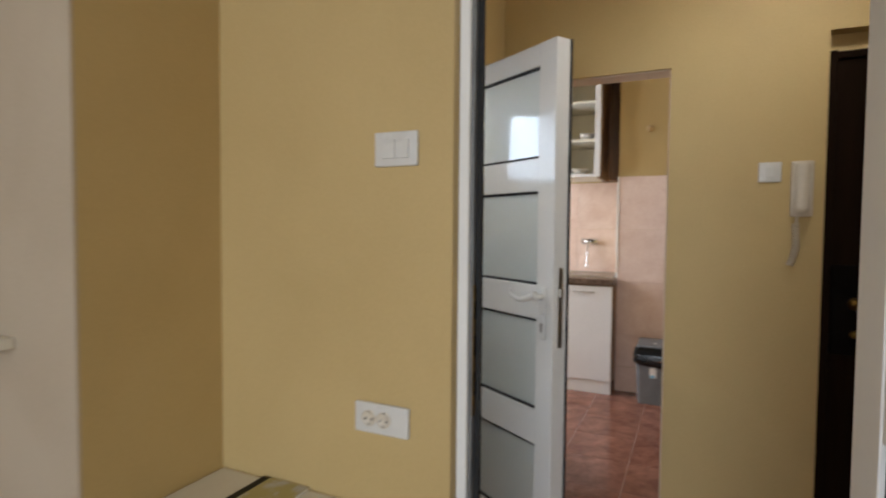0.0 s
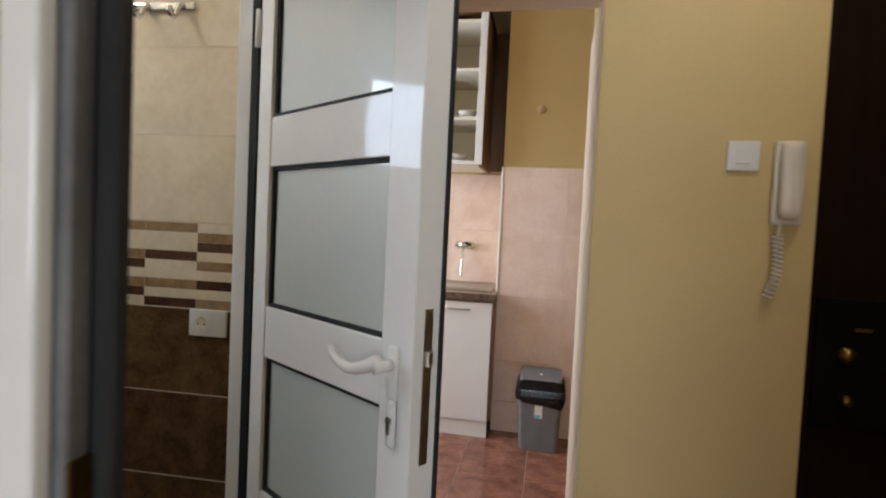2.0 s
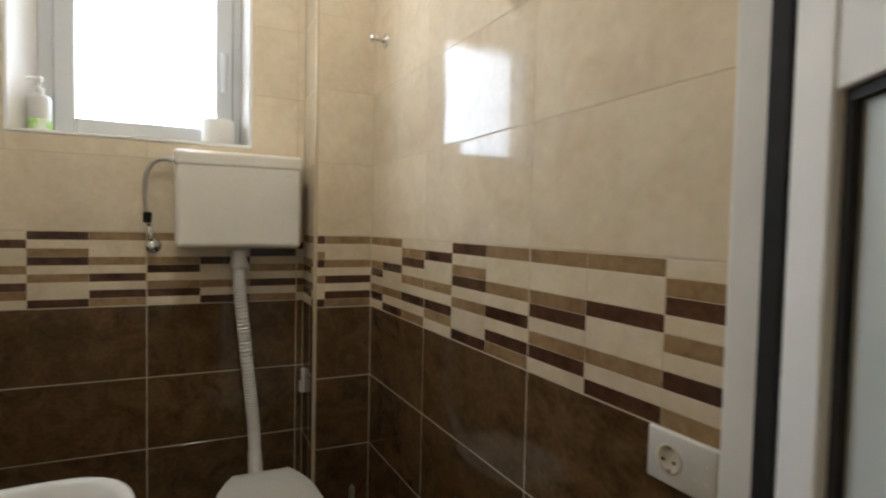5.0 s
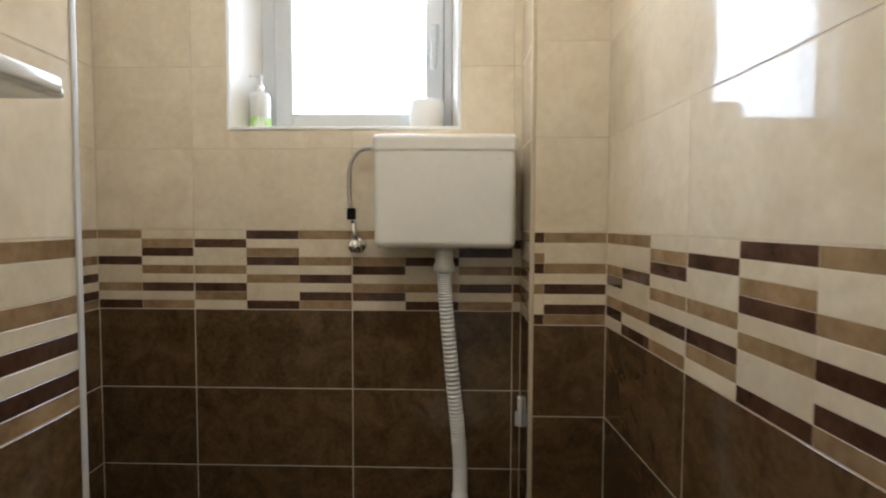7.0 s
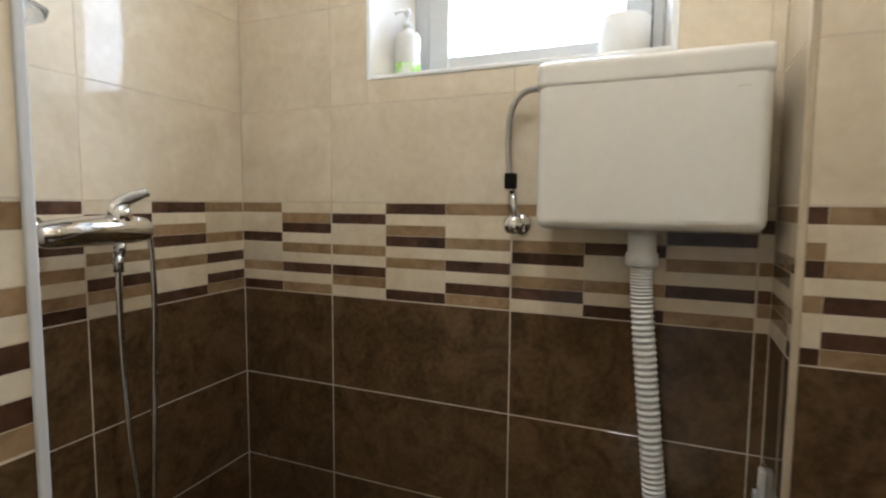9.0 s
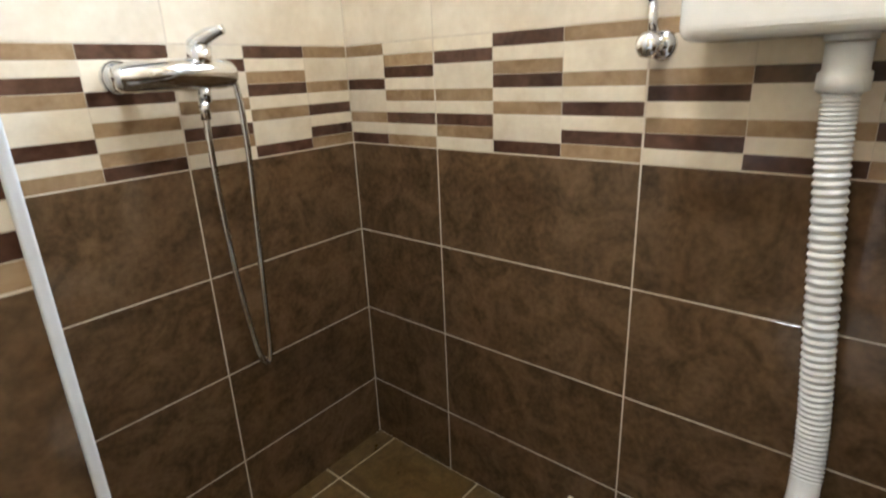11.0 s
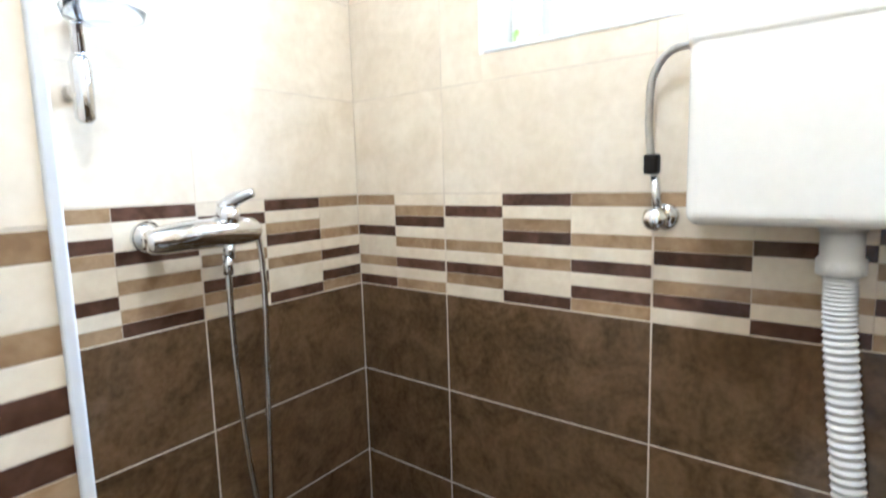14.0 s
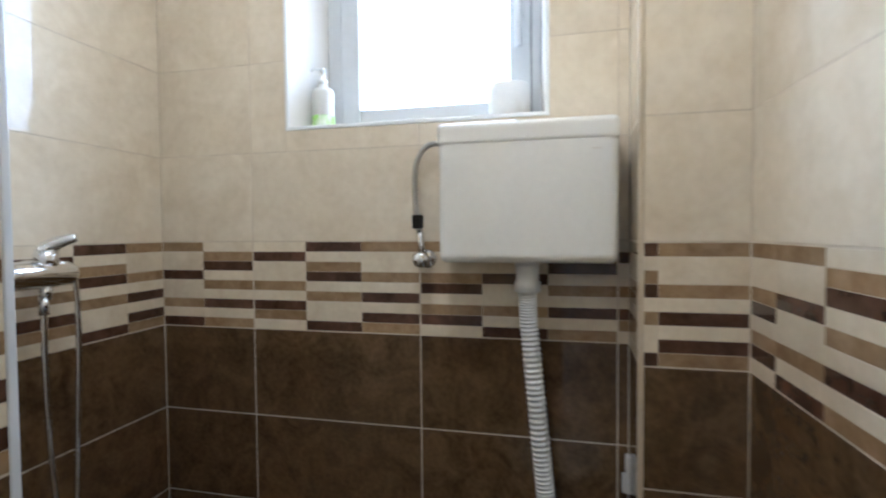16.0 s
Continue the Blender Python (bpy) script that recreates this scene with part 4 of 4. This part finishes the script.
robe_hook(-1.988, 1.910)
rack = thing("towel_rack", on_north(-1.04, 1.868), "chrome hook rail on cream tiles", "towel rack")
part("bar", bx(-0.20, 0.20, -0.012, -0.001, -0.012, 0.012, 0.004, 2), CHROME, rack, "", True)
for x in (-0.165, -0.055, 0.055, 0.165):
    part("hook", tube(smooth_path([(x, -0.008, 0.006), (x, -0.03, -0.012), (x, -0.044, -0.04), (x, -0.062, -0.042), (x, -0.072, -0.022)], 6), 0.0075), CHROME, rack, "", True)

OLIVE = surf("olive_cord", (0.10, 0.095, 0.04), (0.17, 0.16, 0.08), 40.0, 0.8, 0.2, 120)
cord = thing("hanging_loop", on_north(-1.205, 1.868), "olive cord loop hanging from a chrome hook", "cord")
part("loop", tube(smooth_path([(0, -0.056, -0.032), (-0.035, -0.058, -0.022), (-0.060, -0.058, -0.034), (-0.048, -0.058, -0.046), (-0.008, -0.057, -0.046), (0.030, -0.056, -0.030), (0.018, -0.056, -0.022), (0, -0.056, -0.0305)], 8), 0.005, 8), OLIVE, cord, "", True)

lamp = thing("ceiling_lamp", pose(-1.53, 5.38, TOP), "round white ceiling lamp, switched on; its hall copy is added fill", "lamp", "ceiling lamps")
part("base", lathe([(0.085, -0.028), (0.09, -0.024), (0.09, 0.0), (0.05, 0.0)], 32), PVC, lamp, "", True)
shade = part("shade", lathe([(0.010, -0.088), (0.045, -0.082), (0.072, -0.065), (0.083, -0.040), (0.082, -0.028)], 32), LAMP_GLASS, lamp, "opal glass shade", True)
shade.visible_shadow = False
# unseen copy added over the hall, where no lamp is known, as fill
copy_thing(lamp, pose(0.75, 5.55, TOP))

# shower kerb
kerb = thing("shower_kerb", pose(0, 0, 0), "raised tiled shower kerb with pale edges", "kerb", "", "structure")
part("core", bx(X_WEST, X_JOG, 5.142, 5.236, 0.02, 0.160), GROUT, kerb)
xs = X_WEST + 0.002
while xs < X_JOG - 0.02:
    xe = min(xs + 0.205, X_JOG)
    part("tile", bx(xs, xe, 5.146, 5.232, 0.157, 0.1655, 0.001, 1), FLOOR_TILE, kerb)
    part("tile", bx(xs, xe, 5.233, 5.239, 0.045, 0.157, 0.001, 1), DARK_TILE, kerb)
    part("tile", bx(xs, xe, 5.139, 5.145, 0.045, 0.157, 0.001, 1), DARK_TILE, kerb)
    xs = xe + 0.004
for a, b in ((5.134, 5.147), (5.231, 5.244)):
    part("edge_trim", bx(X_WEST, X_JOG, a, b, 0.156, 0.168, 0.002, 1), CREAM_TRIM, kerb)

# ---- tiles, piece by piece ----
MESHES = {}


def prism(w, h, material, cut=0.0005):
    """A tile face in x and y, TH thick along z, with a small chamfer round its front; shared between alike pieces."""
    key = (round(w, 4), round(h, 4), material.name)
    if key not in MESHES:
        v = [(0, 0, 0), (w, 0, 0), (w, h, 0), (0, h, 0), (0, 0, TH - cut), (w, 0, TH - cut), (w, h, TH - cut), (0, h, TH - cut), (cut, cut, TH), (w - cut, cut, TH), (w - cut, h - cut, TH), (cut, h - cut, TH)]
        f = [(3, 2, 1, 0), (0, 1, 5, 4), (1, 2, 6, 5), (2, 3, 7, 6), (3, 0, 4, 7), (4, 5, 9, 8), (5, 6, 10, 9), (6, 7, 11, 10), (7, 4, 8, 11), (8, 9, 10, 11)]
        me = bpy.data.meshes.new("tile")
        me.from_pydata(v, [], f)
        me.materials.append(material)
        MESHES[key] = me
    return MESHES[key]


def lay(parent, o, u, n, a, b, z0, z1, material, name="tile"):
    """One piece between a and b along u and between the heights, on the face whose body lies TH behind o."""
    if b - a < 0.004 or z1 - z0 < 0.004:
        return
    ob = new(name, prism(b - a, z1 - z0, material))
    at = Vector(o) + Vector(u) * a - Vector(n) * TH
    ob.matrix_world = Matrix(((u[0], 0, n[0], at.x), (u[1], 0, n[1], at.y), (u[2], 1, n[2], z0), (0, 0, 0, 1)))
    ob.parent = parent


C, T, D = M_CREAM, M_TAN, M_DARK
DESIGNS = [
    [[C, D, C, C, T, C, D, T, C], [D, C, T, D, C, T, C, C, D], [T, C, C, T, C, D, C, D, T]],
    [[T, C, C, T, D, C, T, D, C], [T, C, C, D, C, C, T, C, D], [C, T, D, C, T, C, D, C, T]],
]
CUT_DESIGN = [[D, C, T, C, C, D, C, T, C], [T, C, D, T, C, C, D, C, T], [D, C, C, D, C, T, C, T, D]]
G = 0.0017


def tile_wall(parent, o, u, n, length, joint, first, hole=None, end=None):
    """Brown tiles below, the striped band, cream tiles above; vertical joints at joint + k * 0.502. hole: a, b, z0, z1 of an opening; end: the first tile's own pattern."""
    k0 = math.ceil((joint + 0.01) / 0.502)
    cuts = [joint + k * 0.502 for k in range(-k0, 12)]
    cols = [(max(a, 0), min(a + 0.502, length), a, i) for i, a in enumerate(cuts) if a + 0.502 > 0.004 and a < length - 0.004]

    def piece(a, b, z0, z1, material):
        if hole and a < hole[1] and b > hole[0] and z0 < hole[3] and z1 > hole[2]:
            for p, q, r, s in ((a, hole[0], z0, z1), (hole[1], b, z0, z1), (max(a, hole[0]), min(b, hole[1]), z0, hole[2]), (max(a, hole[0]), min(b, hole[1]), hole[3], z1)):
                if q > p and s > r:
                    lay(parent, o, u, n, p, q, r, s, material)
        else:
            lay(parent, o, u, n, a, b, z0, z1, material)

    for a, b, start, i in cols:
        z = BAND
        while z > BATH_FLOOR:
            piece(a + G, b - G, max(z - PITCH, BATH_FLOOR) + G, z - G, DARK_TILE)
            z -= PITCH
        z = BAND + PITCH
        while z < TOP:
            piece(a + G, b - G, z + G, min(z + PITCH, TOP) - G, CREAM_TILE)
            z += PITCH
        design = end if end and i == 0 else DESIGNS[(i + first) % 2]
        for c in range(3):
            p, q = max(a, start + c * 0.502 / 3), min(b, start + (c + 1) * 0.502 / 3)
            r = 0
            while r < 9 and q - p > 0.004:
                e = r
                while e + 1 < 9 and design[c][e + 1] is design[c][r]:
                    e += 1
                top, low = BAND + PITCH - G - r * 0.0277, BAND + PITCH - G - (e + 1) * 0.0277
                lay(parent, o, u, n, p + 0.0005 + (G if c == 0 else 0), q - 0.0005 - (G if c == 2 else 0), low + 0.0005, top - 0.0005, design[c][r], "mosaic_piece")
                r = e + 1


tile_wall(wall_west, (X_WEST, Y_SHOWER, 0), (0, 1, 0), (1, 0, 0), 5.778 - Y_SHOWER, 4.748 - Y_SHOWER, 1, (4.866 - Y_SHOWER, 5.584 - Y_SHOWER, 1.568, 2.275))
tile_wall(wall_boxing, (X_WEST, 5.778, 0), (1, 0, 0), (0, -1, 0), -2.105 - X_WEST, 0.0, 0)
tile_wall(wall_boxing, (-2.105, 5.778, 0), (0, 1, 0), (1, 0, 0), Y_NORTH - 5.778, Y_NORTH - 5.778 - 0.502, 0)
ca, sa = math.cos(radians(SKEW)), math.sin(radians(SKEW))
tile_wall(wall_north, (-2.105, Y_NORTH, 0), (ca, sa, 0), (sa, -ca, 0), 1.4766, 0.4515, 1)
tile_wall(wall_shower, on_shower(X_JOG).translation, (-ca, -sa, 0), (-sa, ca, 0), 0.886, 0.4085, 1, end=CUT_DESIGN)
tile_wall(wall_south, on_south(-0.63).translation, (-ca, -sa, 0), (-sa, ca, 0), 0.810, 0.810 - 0.502, 1)


def tile_floor(parent, name, x0, x1, y0, y1, px_, py_, step, z, material, gap=0.003):
    """Square floor tiles between the walls, joints at px_ + k * step and py_ + k * step."""
    i = math.floor((x0 - px_) / step)
    while px_ + i * step < x1:
        j = math.floor((y0 - py_) / step)
        while py_ + j * step < y1:
            a, b = max(x0, px_ + i * step) + gap / 2, min(x1, px_ + (i + 1) * step) - gap / 2
            c, d2 = max(y0, py_ + j * step) + gap / 2, min(y1, py_ + (j + 1) * step) - gap / 2
            if b - a > 0.006 and d2 - c > 0.006:
                ob = new(name, prism(b - a, d2 - c, material))
                ob.matrix_world = Matrix.Translation((a, c, z - TH))
                ob.parent = parent
            j += 1
        i += 1


floor_bath = bpy.data.objects["floor_bath"]
floor_hall = bpy.data.objects["floor_hall"]
tile_floor(floor_bath, "floor_tile", X_WEST, X_JOG, Y_SHOWER, 5.139, -2.095, 4.512, 0.337, 0.046, FLOOR_TILE, 0.005)
tile_floor(floor_bath, "floor_tile", X_WEST, -0.63, 5.245, 5.778, -2.095, 5.30, 0.337, BATH_FLOOR, FLOOR_TILE, 0.005)
tile_floor(floor_bath, "floor_tile", -2.105, -0.63, 5.778, 6.05, -2.095, 5.30 + 0.337, 0.337, BATH_FLOOR, FLOOR_TILE, 0.005)
tile_floor(floor_bath, "floor_tile", X_JOG, -0.63, Y_SOUTH, 5.245, -2.095, 5.30, 0.337, BATH_FLOOR, FLOOR_TILE, 0.005)
tile_floor(floor_kitchen, "floor_tile", -1.90, 1.20, 6.216, 8.50, -0.222, 7.690, 0.345, FLOOR, RED_TILE)
tile_floor(floor_hall, "floor_tile", -0.45, 1.95, 5.03, 6.216, -0.222, 7.690, 0.345, FLOOR, RED_TILE)
pier = bpy.data.objects["wall_kitchen_pier"]
back = bpy.data.objects["wall_kitchen_north"]
for x0, x1 in ((-0.12, 0.28), (0.28, 0.68), (0.68, 1.08)):
    for z0, z1 in ((0.21, 0.46), (0.46, 0.86), (0.86, 1.26), (1.26, 1.66)):
        lay(pier, (0, 7.978 - TH, 0), (1, 0, 0), (0, -1, 0), x0 + 0.0005, x1 - 0.0005, z0 + 0.0005, z1 - 0.0005, PINK_TILE)
    ob = new("skirting_tile", prism(x1 - x0 - 0.002, 0.188, PINK_TILE))
    ob.matrix_world = Matrix(((1, 0, 0, x0 + 0.001), (0, 0, -1, 7.978 - TH), (0, 1, 0, FLOOR), (0, 0, 0, 1)))
    ob.parent = pier
for x0 in (-0.52, -0.92, -1.32):
    for z0, z1 in ((0.86, 1.26), (1.26, 1.66)):
        lay(back, (0, 8.508 - TH, 0), (1, 0, 0), (0, -1, 0), x0 + G / 2, x0 + 0.4 - G / 2, z0 + G / 2, z1 - G / 2, PINK_TILE)
solid("trim_kitchen_corner", bx(-0.128, -0.116, 7.964, 7.976, 0.89, 1.66, 0.002, 1), PVC, "white corner trim of the kitchen tiles", "trim", "structure")
